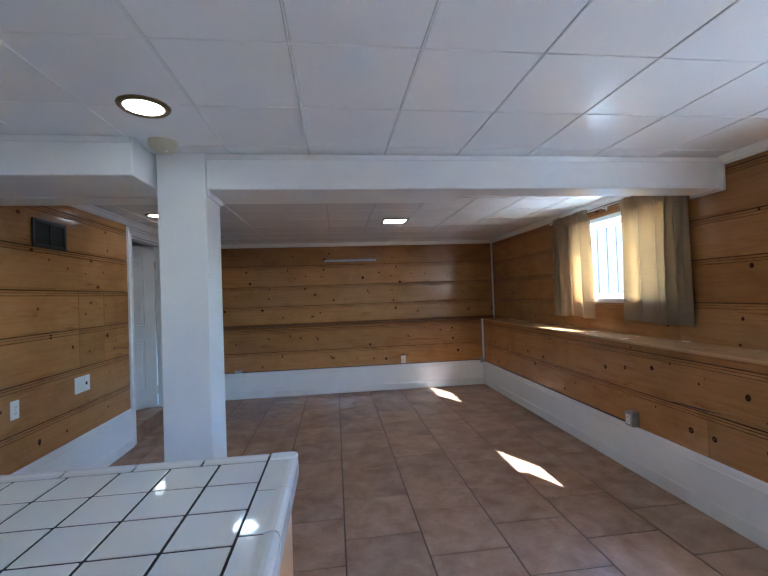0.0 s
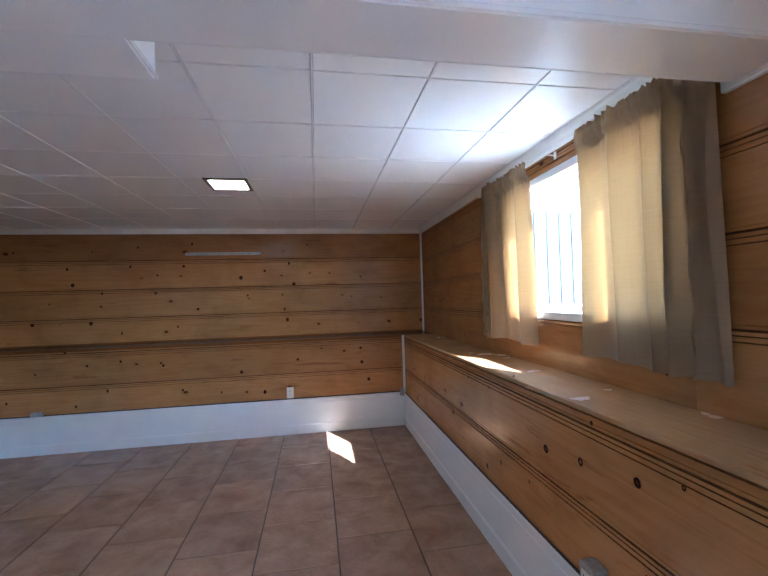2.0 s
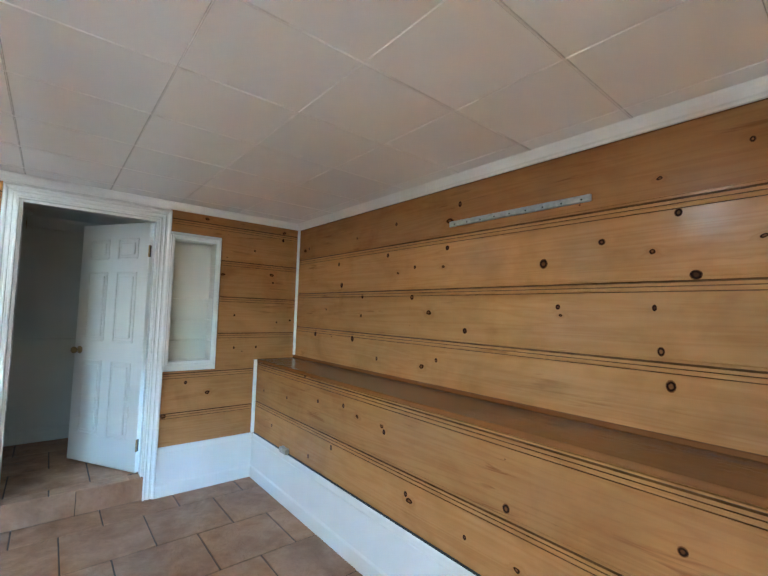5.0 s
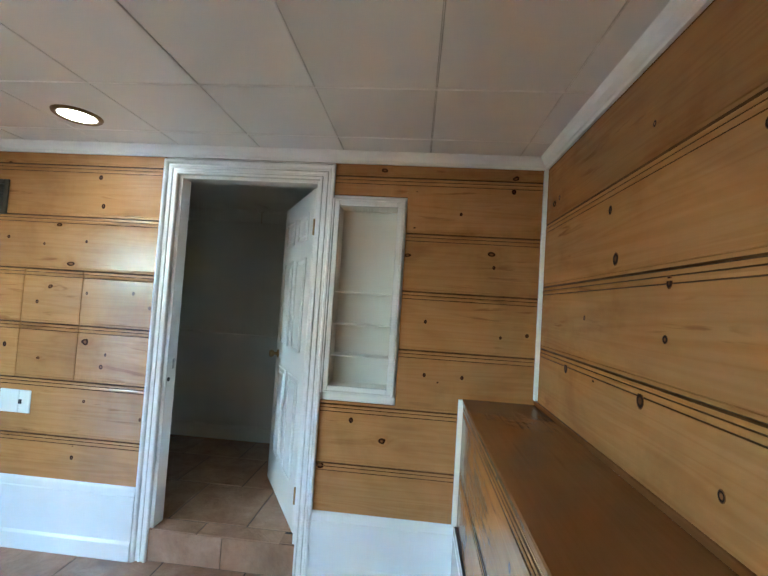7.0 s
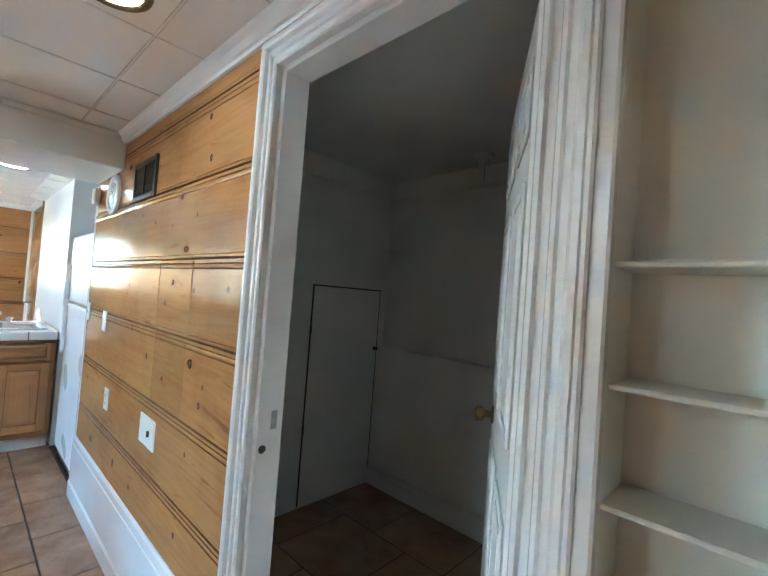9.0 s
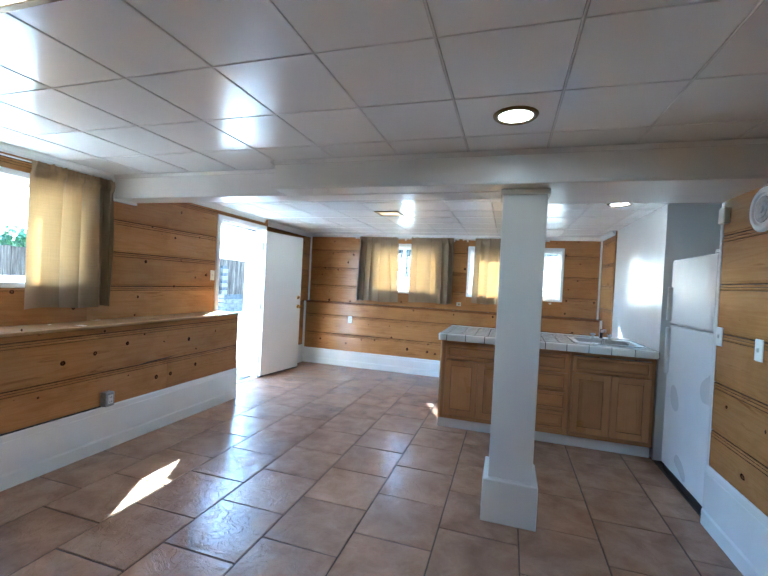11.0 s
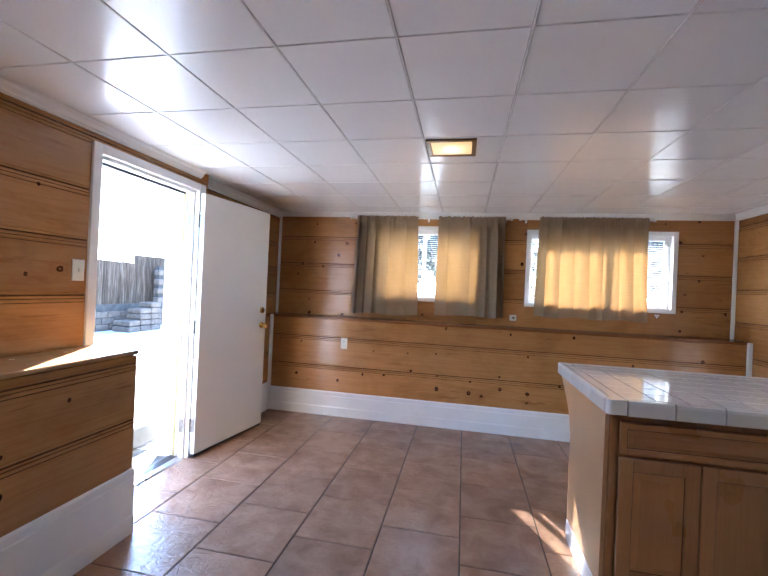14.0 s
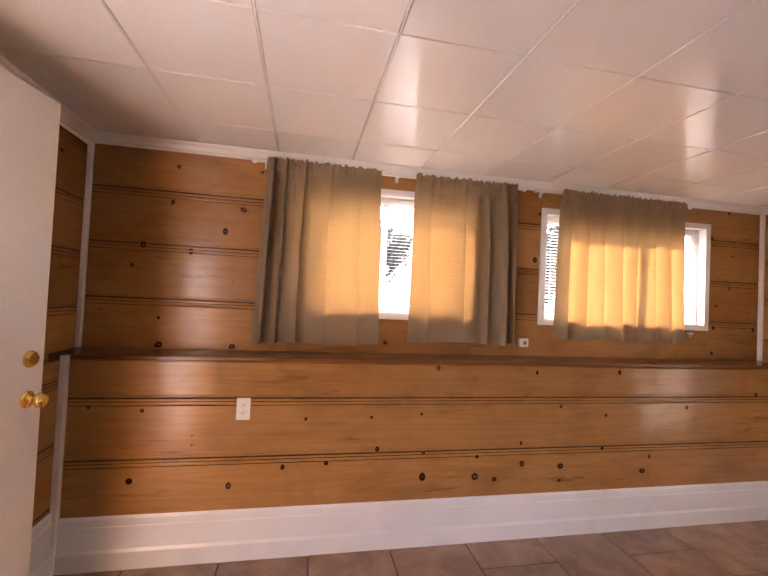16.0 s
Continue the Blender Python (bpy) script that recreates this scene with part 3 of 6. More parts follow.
# boxed ledges along the foot of the north, east and south walls
ledge_n = tagged(obj("ledge_north", box(B(), WX, EX, NLY, NY, -0.004, LEDGE - 0.026), PINE["x"]), "pine boxed ledge with a dark varnished top", "ledge", kind="structure")
ledge_e = tagged(obj("ledge_east", box(B(), ELX, EX, 0.205, NLY - 0.001, -0.004, LEDGE - 0.026), PINE["y"]), "pine boxed ledge with a worn varnished top", "ledge", kind="structure")
ledge_s = tagged(obj("ledge_south", box(B(), WX, EX2, SY, SLY, -0.004, SLEDGE - 0.026), PINE["x"]), "pine boxed ledge under two windows", "ledge", kind="structure")
panelling(ledge_n, "x", NLY, -1, WX + BD, ELX - BD, N_LOW, 0.33, LEDGE - 0.03)
panelling(ledge_e, "y", ELX, -1, 0.205, NLY, E_LOW, 0.33, LEDGE - 0.03, seams=[(1.2, 0), (4.1, 0)])
panelling(ledge_s, "x", SLY, 1, WX + BD, ELX2 - BD, S_LOW, 0.22, SLEDGE - 0.03)
bm = box(B(), WX + BD, EX - BD, NLY - 0.022, NY - BD, LEDGE - 0.024, LEDGE, 0.004)
part("ledge_top", bm, LEDGE_WOOD["x"], ledge_n, "dark varnished top board")
bm = box(B(), ELX - 0.022, EX - BD, 0.197, NLY - 0.026, LEDGE - 0.024, LEDGE - 0.002, 0.004)
part("ledge_top", bm, LEDGE_WORN, ledge_e, "worn varnished top board")
bm = box(B(), WX + BD, EX2 - BD, SY + BD, SLY + 0.022, SLEDGE - 0.024, SLEDGE, 0.004)
part("ledge_top", bm, LEDGE_WOOD["x"], ledge_s, "varnished top board")
part("scribe_strip", box(B(), WX + BD, EX - 0.03, NY - BD - 0.014, NY - BD - 0.001, LEDGE + 0.0005, LEDGE + 0.022, 0.003), LEDGE_WOOD["x"], ledge_n)


# long open split in one board of the east ledge
part("split", sweep(B(), [(1.57, 0.606), (1.40, 0.618), (1.22, 0.621), (1.05, 0.640), (1.22, 0.629), (1.40, 0.624)], ELX - BD - 0.0008, ELX - BD + 0.001, "x"), BLACK, ledge_e, "dark split in the board")
# knots of the pine boards: along, height, radius
KNOTS_NORTH = [
    (-1.7, 1.975, 0.014), (-1.2, 1.797, 0.014), (-1.15, 1.627, 0.02), (-0.96, 1.98, 0.01), (-0.51, 2.021, 0.012), (-0.59, 1.815, 0.013), (-0.32, 1.716, 0.013),
    (-0.05, 1.812, 0.016), (0.04, 2.055, 0.016), (0.55, 1.673, 0.021), (0.81, 1.746, 0.015), (1.08, 1.826, 0.017), (1.13, 1.591, 0.02), (1.54, 1.705, 0.013),
    (1.9, 1.661, 0.013), (1.79, 1.426, 0.011), (1.05, 1.183, 0.02), (1.02, 1.307, 0.016), (-1.53, 1.223, 0.02), (-0.98, 1.218, 0.021), (0.09, 1.334, 0.017),
    (-0.34, 1.525, 0.019), (-0.87, 1.536, 0.015), (-0.88, 1.393, 0.013), (-1.37, 1.433, 0.009), (-0.68, 1.1, 0.013), (-0.12, 1.15, 0.015), (1.86, 1.118, 0.009),
    (1.29, 2.039, 0.011), (0.62, 1.471, 0.014), (1.0, 1.471, 0.011), (2.14, 1.406, 0.01),
]
knot_discs(wall_north, "x", NY - BD, -1, KNOTS_NORTH)
KNOTS_NORTH_FOOT = [
    (-1.03, 0.962, 0.016), (-0.84, 0.82, 0.014), (-0.54, 0.847, 0.014), (-0.15, 0.785, 0.014), (0.6, 0.675, 0.02), (1.17, 0.775, 0.015), (1.42, 0.88, 0.01),
    (1.84, 0.864, 0.015), (1.85, 0.712, 0.021), (1.92, 0.524, 0.019), (0.83, 0.456, 0.02), (0.4, 0.48, 0.01), (0.03, 0.528, 0.015), (-0.66, 0.565, 0.015),
    (-0.94, 0.432, 0.014), (-1.29, 0.761, 0.012), (-1.53, 0.502, 0.012), (-1.71, 0.746, 0.012),
]
knot_discs(ledge_n, "x", NLY - BD, -1, KNOTS_NORTH_FOOT)
KNOTS_EAST_FOOT = [
    (2.68, 0.878, 0.01), (2.12, 0.735, 0.02), (1.89, 0.77, 0.017), (1.62, 0.812, 0.018), (0.95, 0.768, 0.02), (2.38, 0.995, 0.008), (0.58, 0.81, 0.012),
    (1.32, 0.472, 0.02), (2.56, 0.505, 0.011), (2.27, 0.53, 0.009), (2.74, 0.415, 0.015), (0.85, 0.502, 0.017), (1.82, 0.933, 0.009), (1.16, 0.47, 0.018),
    (1.46, 0.87, 0.009), (1.25, 0.78, 0.009), (1.6, 0.543, 0.007), (2.99, 0.88, 0.014), (2.88, 0.607, 0.009), (3.26, 0.949, 0.009), (4.04, 0.638, 0.014),
    (4.28, 0.814, 0.009), (3.61, 0.716, 0.008),
]
knot_discs(ledge_e, "y", ELX - BD, -1, KNOTS_EAST_FOOT)
KNOTS_EAST = [
    (0.77, 2.039, 0.014), (0.84, 1.765, 0.014), (0.75, 1.539, 0.014), (1.18, 1.5, 0.017), (1.12, 1.838, 0.01), (2.25, 1.222, 0.017), (1.25, 1.169, 0.012),
    (1.83, 1.09, 0.014), (0.83, 1.269, 0.013), (0.54, 1.368, 0.011), (0.5, 1.809, 0.011), (4.11, 1.871, 0.014), (4.19, 1.535, 0.015), (3.9, 1.06, 0.015),
    (3.63, 2.006, 0.009), (3.33, 1.605, 0.014), (3.77, 1.441, 0.009), (4.61, 1.142, 0.012),
]
knot_discs(wall_east, "y", EX - BD, -1, KNOTS_EAST)
KNOTS_SOUTH = [
    (2.45, 1.624, 0.019), (2.2, 1.603, 0.016), (2.5, 1.508, 0.013), (2.29, 2.083, 0.012), (2.02, 1.733, 0.019), (2.31, 1.878, 0.013), (0.03, 1.695, 0.021),
    (-1.58, 2.155, 0.012), (-1.6, 1.586, 0.013), (-1.45, 1.093, 0.015), (-1.46, 1.285, 0.015), (-1.83, 1.277, 0.015), (2.35, 1.219, 0.01), (-1.29, 2.129, 0.009),
]
knot_discs(wall_south, "x", SY + BD, 1, KNOTS_SOUTH)
KNOTS_SOUTH_FOOT = [
    (2.36, 0.42, 0.017), (1.89, 0.377, 0.017), (1.62, 0.463, 0.014), (1.39, 0.477, 0.014), (1.11, 0.545, 0.014), (0.84, 0.381, 0.021), (0.52, 0.369, 0.021),
    (0.22, 0.434, 0.017), (-0.04, 0.412, 0.02), (0.51, 0.485, 0.012), (0.23, 0.557, 0.012), (-0.33, 0.51, 0.012), (-0.44, 0.987, 0.015), (0.14, 0.98, 0.012),
    (0.77, 1.0, 0.014), (-1.53, 0.843, 0.02), (-0.68, 0.45, 0.014), (1.51, 0.717, 0.009), (1.15, 0.722, 0.009), (2.32, 0.768, 0.011), (0.84, 0.515, 0.01),
    (-0.03, 0.774, 0.011), (0.86, 0.738, 0.009), (2.56, 0.786, 0.009), (-0.35, 0.717, 0.011), (-0.96, 0.762, 0.014),
]
knot_discs(ledge_s, "x", SLY + BD, 1, KNOTS_SOUTH_FOOT)
KNOTS_WEST = [
    (2.85, 2.037, 0.014), (2.88, 1.877, 0.014), (2.55, 1.652, 0.009), (2.8, 1.675, 0.009), (2.33, 1.681, 0.009), (2.13, 1.731, 0.009), (2.54, 1.327, 0.012),
    (2.83, 1.39, 0.009), (3.1, 1.404, 0.009), (2.95, 0.995, 0.012), (2.87, 0.802, 0.01), (3.2, 0.732, 0.009), (2.83, 0.498, 0.011), (4.84, 1.922, 0.009),
    (5.1, 2.05, 0.013), (5.02, 1.656, 0.01), (4.69, 1.36, 0.009), (5.2, 1.323, 0.01), (5.07, 1.304, 0.009), (4.7, 1.089, 0.01), (4.89, 1.089, 0.01),
    (4.34, 0.83, 0.014), (2.97, 1.062, 0.009), (2.37, 1.08, 0.013), (2.13, 1.182, 0.017), (2.0, 0.486, 0.02), (2.28, 0.469, 0.011), (1.69, 0.772, 0.009),
    (2.01, 1.384, 0.011), (3.2, 1.331, 0.009),
]
knot_discs(wall_west, "y", WX + BD, 1, KNOTS_WEST)


# ---- ceiling: glossy square tiles with joint strips, in one mesh ----
def ceiling(name, x0, x1, y0, y1, gx, gy, px, py):
    bm = B()
    box(bm, x0, x1, y0, y1, CEIL + 0.009, CEIL + 0.10)
    xs = [x0] + [gx + k * px for k in range(-20, 30) if x0 + 0.02 < gx + k * px < x1 - 0.02] + [x1]
    ys = [y0] + [gy + k * py for k in range(-20, 30) if y0 + 0.02 < gy + k * py < y1 - 0.02] + [y1]
    rng = random.Random(5)
    for xa, xb in zip(xs, xs[1:]):
        for ya, yb in zip(ys, ys[1:]):
            dz = rng.uniform(-0.0006, 0.0006)
            gx_, gy_ = 0.0045, 0.0024
            t0, t1, t2, t3 = [rng.uniform(-0.0005, 0.0005) for _ in range(4)]
            lo = [bm.verts.new((x, y, CEIL + dz + t)) for x, y, t in ((xa + gx_ + .0015, ya + gy_ + .0015, t0), (xb - gx_ - .0015, ya + gy_ + .0015, t1), (xb - gx_ - .0015, yb - gy_ - .0015, t2), (xa + gx_ + .0015, yb - gy_ - .0015, t3))]
            hi = [bm.verts.new((x, y, CEIL + 0.0095)) for x, y in ((xa + gx_, ya + gy_), (xb - gx_, ya + gy_), (xb - gx_, yb - gy_), (xa + gx_, yb - gy_))]
            bm.faces.new(lo[::-1])
            for i in range(4):
                bm.faces.new((lo[i], lo[(i + 1) % 4], hi[(i + 1) % 4], hi[i]))
    # raised beads run along y; the cross joints hold a thinner, flusher bead
    bead = [(-0.0038, 0.0090), (-0.0038, -0.0006), (-0.0030, -0.0026), (-0.0014, -0.0038), (0.0014, -0.0038), (0.0030, -0.0026), (0.0038, -0.0006), (0.0038, 0.0090)]
    n_tiles = len(bm.faces)
    for xm in xs[1:-1]:
        sweep(bm, [(xm + p * 1.1, CEIL + q) for p, q in bead], y0, y1, "y")
    for ym in ys[1:-1]:
        sweep(bm, [(ym + p * 0.55, CEIL + q * 0.8) for p, q in bead], x0, x1, "x")
    for k_, f_ in enumerate(bm.faces):
        if k_ >= n_tiles:
            f_.material_index = 1
    bmesh.ops.recalc_face_normals(bm, faces=bm.faces[:])
    ob = obj(name, bm, CEILPAINT)
    ob.data.materials.append(TRIM)
    return tagged(ob, "glossy white square ceiling tiles with narrow joints", "ceiling", kind="structure")


BEAM = (1.345, 1.54, 2.02)
ceiling("ceiling_north", WX, EX, BEAM[1] - 0.02, NY, 0.943, 2.868, 0.438, 0.449)
ceiling("ceiling_south", WX - 0.75, 2.80, SY, BEAM[0] + 0.02, 0.430, 0.31, 0.4375, 0.45)

# beam, soffits and post
bm = box(B(), -0.58, EX - BD, BEAM[0], BEAM[1], BEAM[2], CEIL + 0.004, 0.004)
beam = tagged(obj("beam", bm, WHITE), "white painted boxed beam across the room", "beam", kind="structure")
for y_, s_ in ((BEAM[0], -1), (BEAM[1], 1)):
    x0_ = -0.58 if s_ < 0 else 0.95
    part("cove", sweep(B(), [(y_ - s_ * 0.002, CEIL - 0.03), (y_ + s_ * 0.008, CEIL - 0.03), (y_ + s_ * 0.022, CEIL - 0.006), (y_ - s_ * 0.002, CEIL - 0.001)], x0_, EX - 0.03, "x"), TRIM, beam)
    part("edge_strip", box(B(), x0_, EX - 0.05, y_ + s_ * 0.0005, y_ + s_ * 0.006, BEAM[2] + 0.001, BEAM[2] + 0.016, 0.002), TRIM, beam)
part("beam_end_trim", box(B(), EX - BD - 0.022, EX - BD - 0.0005, BEAM[0] - 0.03, BEAM[1] + 0.03, BEAM[2] - 0.02, CEIL - 0.001, 0.003), TRIM, beam)
soffit_n = tagged(obj("soffit_north", box(B(), WX + BD, 0.95, BEAM[1] + 0.0005, 1.725, BEAM[2] + 0.004, CEIL + 0.004, 0.004), WHITE), "white painted boxed duct beside the beam", "soffit", kind="structure")
part("cove", sweep(B(), [(1.723, CEIL - 0.03), (1.733, CEIL - 0.03), (1.747, CEIL - 0.006), (1.723, CEIL - 0.001)], WX + BD, 0.955, "x"), TRIM, soffit_n)
part("edge_strip", box(B(), WX + BD, 0.953, 1.7255, 1.731, BEAM[2] + 0.005, BEAM[2] + 0.02, 0.002), TRIM, soffit_n)
part("edge_strip", box(B(), 0.9505, 0.956, BEAM[1] + 0.007, 1.731, BEAM[2] + 0.0055, BEAM[2] + 0.02, 0.002), TRIM, soffit_n)
part("cove", sweep(B(), [(0.948, CEIL - 0.03), (0.958, CEIL - 0.03), (0.972, CEIL - 0.006), (0.948, CEIL - 0.001)], BEAM[1] + 0.023, 1.747, "y"), TRIM, soffit_n)
soffit_s = tagged(obj("soffit_south", box(B(), WX - 0.75, -0.855, 1.105, BEAM[1] - 0.001, BEAM[2] + 0.01, CEIL + 0.004, 0.004), WHITE), "white painted boxed duct over the refrigerator", "soffit", kind="structure")
part("cove", sweep(B(), [(1.107, CEIL - 0.028), (1.097, CEIL - 0.028), (1.083, CEIL - 0.006), (1.107, CEIL - 0.001)], WX, -0.86, "x"), TRIM, soffit_s)
post = tagged(obj("post", box(B(), -0.835, -0.58, 1.33, 1.605, 0, CEIL + 0.003, 0.004), WHITE), "white painted square wooden post with a boxed base", "post", kind="structure")
part("post_base", box(B(), -0.868, -0.548, 1.297, 1.640, -0.003, 0.26, 0.006), TRIM, post)
part("capital", box(B(), -0.85, -0.565, 1.343, 1.622, BEAM[2] - 0.035, BEAM[2] - 0.0005, 0.006), TRIM, post)


# ---- baseboards, crown, corner strips ----
def baseboard(name, axis, plane, into, u0, u1, top, d=0.033):
    p = plane
    prof = [(p + into * 0.0005, -0.003), (p + into * (d + 0.006), -0.003), (p + into * (d + 0.006), 0.085), (p + into * d, 0.10), (p + into * d, top - 0.05), (p + into * (d - 0.004), top - 0.045),
            (p + into * (d - 0.004), top - 0.012), (p + into * (d - 0.010), top), (p + into * 0.0005, top)]
    ob = obj(name, sweep(B(), prof, u0, u1, axis), TRIM)
    return tagged(ob, "tall white painted baseboard", "baseboard", kind="structure")


baseboard("baseboard", "x", NLY, -1, WX + 0.03, ELX - 0.03, 0.362)
baseboard("baseboard", "y", ELX, -1, 0.20, NLY, 0.345)
baseboard("baseboard", "y", WX, 1, WEND + 0.004, 3.215, 0.378)
baseboard("baseboard", "y", WX, 1, 4.17, NLY - 0.03, 0.362)
baseboard("baseboard", "x", SLY, 1, WX + 0.03, ELX2 - 0.03, 0.255)
baseboard("baseboard", "y", ELX2, -1, SLY + 0.001, -0.803, 0.30)


def crown(axis, plane, into, u0, u1, ceil=CEIL, drop=0.055):
    p = plane
    prof = [(p, ceil - 0.0015), (p, ceil - drop), (p + into * 0.012, ceil - drop), (p + into * 0.016, ceil - drop + 0.010), (p + into * 0.024, ceil - drop + 0.014), (p + into * 0.034, ceil - 0.022),
            (p + into * 0.046, ceil - 0.012), (p + into * 0.052, ceil - 0.0015)]
    return tagged(obj("crown_moulding", sweep(B(), prof, u0, u1, axis), TRIM), "white painted crown moulding", "moulding", kind="structure")


crown("x", NY - BD, -1, WX + BD, EX - BD)
crown("x", SY + BD, 1, WX + BD, EX2 - BD)
crown("y", WX + BD, 1, 1.728, NY - BD)
crown("y", WX + BD, 1, SY + BD, -1.55)
crown("y", EX - BD, -1, BEAM[1] + 0.031, NY - BD)
crown("y", EX - BD, -1, -0.70, BEAM[0] - 0.031)
crown("y", EX2 - BD, -1, SY + BD, -0.702, drop=0.075)


def corner_strip(x, y, z0, z1, w=0.022):
    return tagged(obj("corner_strip", box(B(), x - w / 2, x + w / 2, y - w / 2, y + w / 2, z0, z1, 0.005, 2), TRIM), "white painted corner strip", "moulding", kind="structure")


q = BD + 0.008
corner_strip(EX - q, NY - q, LEDGE + 0.001, CEIL - 0.055)
corner_strip(WX + q, NY - q, LEDGE + 0.023, CEIL - 0.055)
corner_strip(ELX - q - 0.004, NLY - q - 0.004, 0.363, LEDGE - 0.002, 0.026)
corner_strip(WX + q + 0.004, NLY - q - 0.004, 0.363, LEDGE - 0.002, 0.026)
corner_strip(EX2 - q, SY + q, SLEDGE + 0.001, CEIL - 0.055, 0.03)
corner_strip(WX + q, SY + q, SLEDGE + 0.001, CEIL - 0.055, 0.03)
corner_strip(ELX2 - q - 0.006, SLY + q + 0.006, 0.0, SLEDGE - 0.002, 0.032)
corner_strip(WX + q + 0.006, SLY + q + 0.006, 0.256, SLEDGE - 0.002, 0.032)
corner_strip(WX + 0.006, WEND + 0.002, 0.0, BEAM[2] + 0.003, 0.032)


# ---- closet behind the west wall ----
CZ, CX, CY0, CY1 = 0.168, -3.30, 2.44, 4.17
closet_floor = tagged(obj("closet_floor", box(B(), CX - 0.1, WX - WTH - 0.001, CY0 - 0.1, CY1 + 0.1, -0.1, CZ - 0.004), FLOORGROUT), "tiled closet floor one step up", "floor", kind="structure")
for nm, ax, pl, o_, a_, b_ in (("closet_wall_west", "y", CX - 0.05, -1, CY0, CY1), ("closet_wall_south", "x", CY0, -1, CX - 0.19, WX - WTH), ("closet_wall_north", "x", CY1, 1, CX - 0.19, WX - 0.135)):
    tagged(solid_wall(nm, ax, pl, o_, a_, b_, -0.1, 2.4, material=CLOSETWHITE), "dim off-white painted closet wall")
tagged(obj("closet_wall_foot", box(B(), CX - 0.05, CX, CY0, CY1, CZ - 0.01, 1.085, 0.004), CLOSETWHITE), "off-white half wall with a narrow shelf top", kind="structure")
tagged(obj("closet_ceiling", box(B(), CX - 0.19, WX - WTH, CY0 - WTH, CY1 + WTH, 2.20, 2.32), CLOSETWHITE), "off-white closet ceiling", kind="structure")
tagged(obj("closet_baseboard", sweep(B(), [(CX, CZ - 0.002), (CX + 0.02, CZ - 0.002), (CX + 0.02, CZ + 0.07), (CX + 0.014, CZ + 0.085), (CX + 0.014, CZ + 0.105), (CX + 0.006, CZ + 0.118), (CX, CZ + 0.118)], CY0, CY1, "y"), CLOSETWHITE), "white stepped baseboard in the closet", kind="structure")
for ax, pl, i_, a_, b_ in (("y", CX - 0.05, 1, CY0, CY1), ("x", CY0, 1, CX, WX - WTH)):
    pr = [(pl, 2.19), (pl, 2.10), (pl + i_ * 0.02, 2.11), (pl + i_ * 0.06, 2.17), (pl + i_ * 0.07, 2.1985), (pl, 2.1985)]
    tagged(obj("closet_crown", sweep(B(), pr, a_, b_, ax), CLOSETWHITE), "plain cove moulding", kind="structure")
hatch = thing("access_panel", "off-white hatch panel in the closet wall with a dark gap", "hatch")
part("gap", box(B(), -3.292, -2.722, CY0 + 0.0005, CY0 + 0.003, CZ + 0.01, 1.468), BLACK, hatch)
part("panel", box(B(), -3.282, -2.732, CY0 + 0.002, CY0 + 0.008, CZ + 0.012, 1.459, 0.002), CLOSETWHITE, hatch)
part("latch", box(B(), -3.288, -3.245, CY0 + 0.008, CY0 + 0.02, 1.06, 1.085, 0.004), BROWNMETAL, hatch, "dark metal latch")
for z_ in (1.2, 0.62):
    part("hinge", cyl(B(), (-2.723, CY0 + 0.009, z_), "z", 0.007, 0.05, 10), BROWNMETAL, hatch)
socket = thing("lamp_holder", "bare ceramic lamp holder on the closet ceiling", "lamp holder")
part("base", lathe(B(), (-3.13, 3.27, 2.20), "z", [(-0.001, 0.055), (-0.018, 0.052), (-0.03, 0.03), (-0.06, 0.026), (-0.062, 0.018)], 20), CLOSETWHITE, socket, smooth=False)
part("pull_chain", cyl(B(), (-3.11, 3.29, 2.10), "z", 0.002, 0.1, 6), OLDBRASS, socket)

# step into the closet: riser of tiles, tiled tread
part("riser_core", box(B(), WX - WTH - 0.002, WX + 0.004, 3.23, 4.16, -0.002, CZ - 0.006), FLOORGROUT, closet_floor)
for ya, yb in ((3.235, 3.700), (3.704, 4.155)):
    part("riser_tile", box(B(), WX + 0.004, WX + 0.013, ya, yb, 0.003, CZ - 0.004, 0.002), TILE, closet_floor)

part("threshold_tile", box(B(), WX - WTH + 0.001, WX - 0.002, 3.90, 4.085, CZ - 0.012, CZ - 0.0015), TILE, closet_floor)

# ---- closet door frame and leaf ----
def casing_profile(bm, axis, plane, into, u0, u1, z0, z1, w, foot):
    """Fluted casing: two uprights and a head round an opening, with three proud beads."""
    prof = [(0.0, 0.0), (0.0, 0.020), (0.004, 0.025), (0.012, 0.025), (0.016, 0.017), (0.029, 0.017), (0.033, 0.023), (0.040, 0.023), (0.044, 0.017),
            (0.056, 0.017), (0.060, 0.028), (0.066, 0.033), (0.076, 0.033), (w, 0.027), (w, 0.0)]
    rings = []
    for o, d in prof:
        p = plane + into * d
        run = [(u0 - o, z0), (u0 - o, z1 + o), (u1 + o, z1 + o), (u1 + o, foot)]
        rings.append([bm.verts.new((u, p, z) if axis == "x" else (p, u, z)) for u, z in run])
    for r0, r1 in zip(rings, rings[1:] + rings[:1]):
        for i in range(3):
            bm.faces.new((r0[i], r0[i + 1], r1[i + 1], r1[i]))
    for i in (0, 3):
        bm.faces.new([r[i] for r in rings])
    bmesh.ops.recalc_face_normals(bm, faces=bm.faces[:])
    return bm


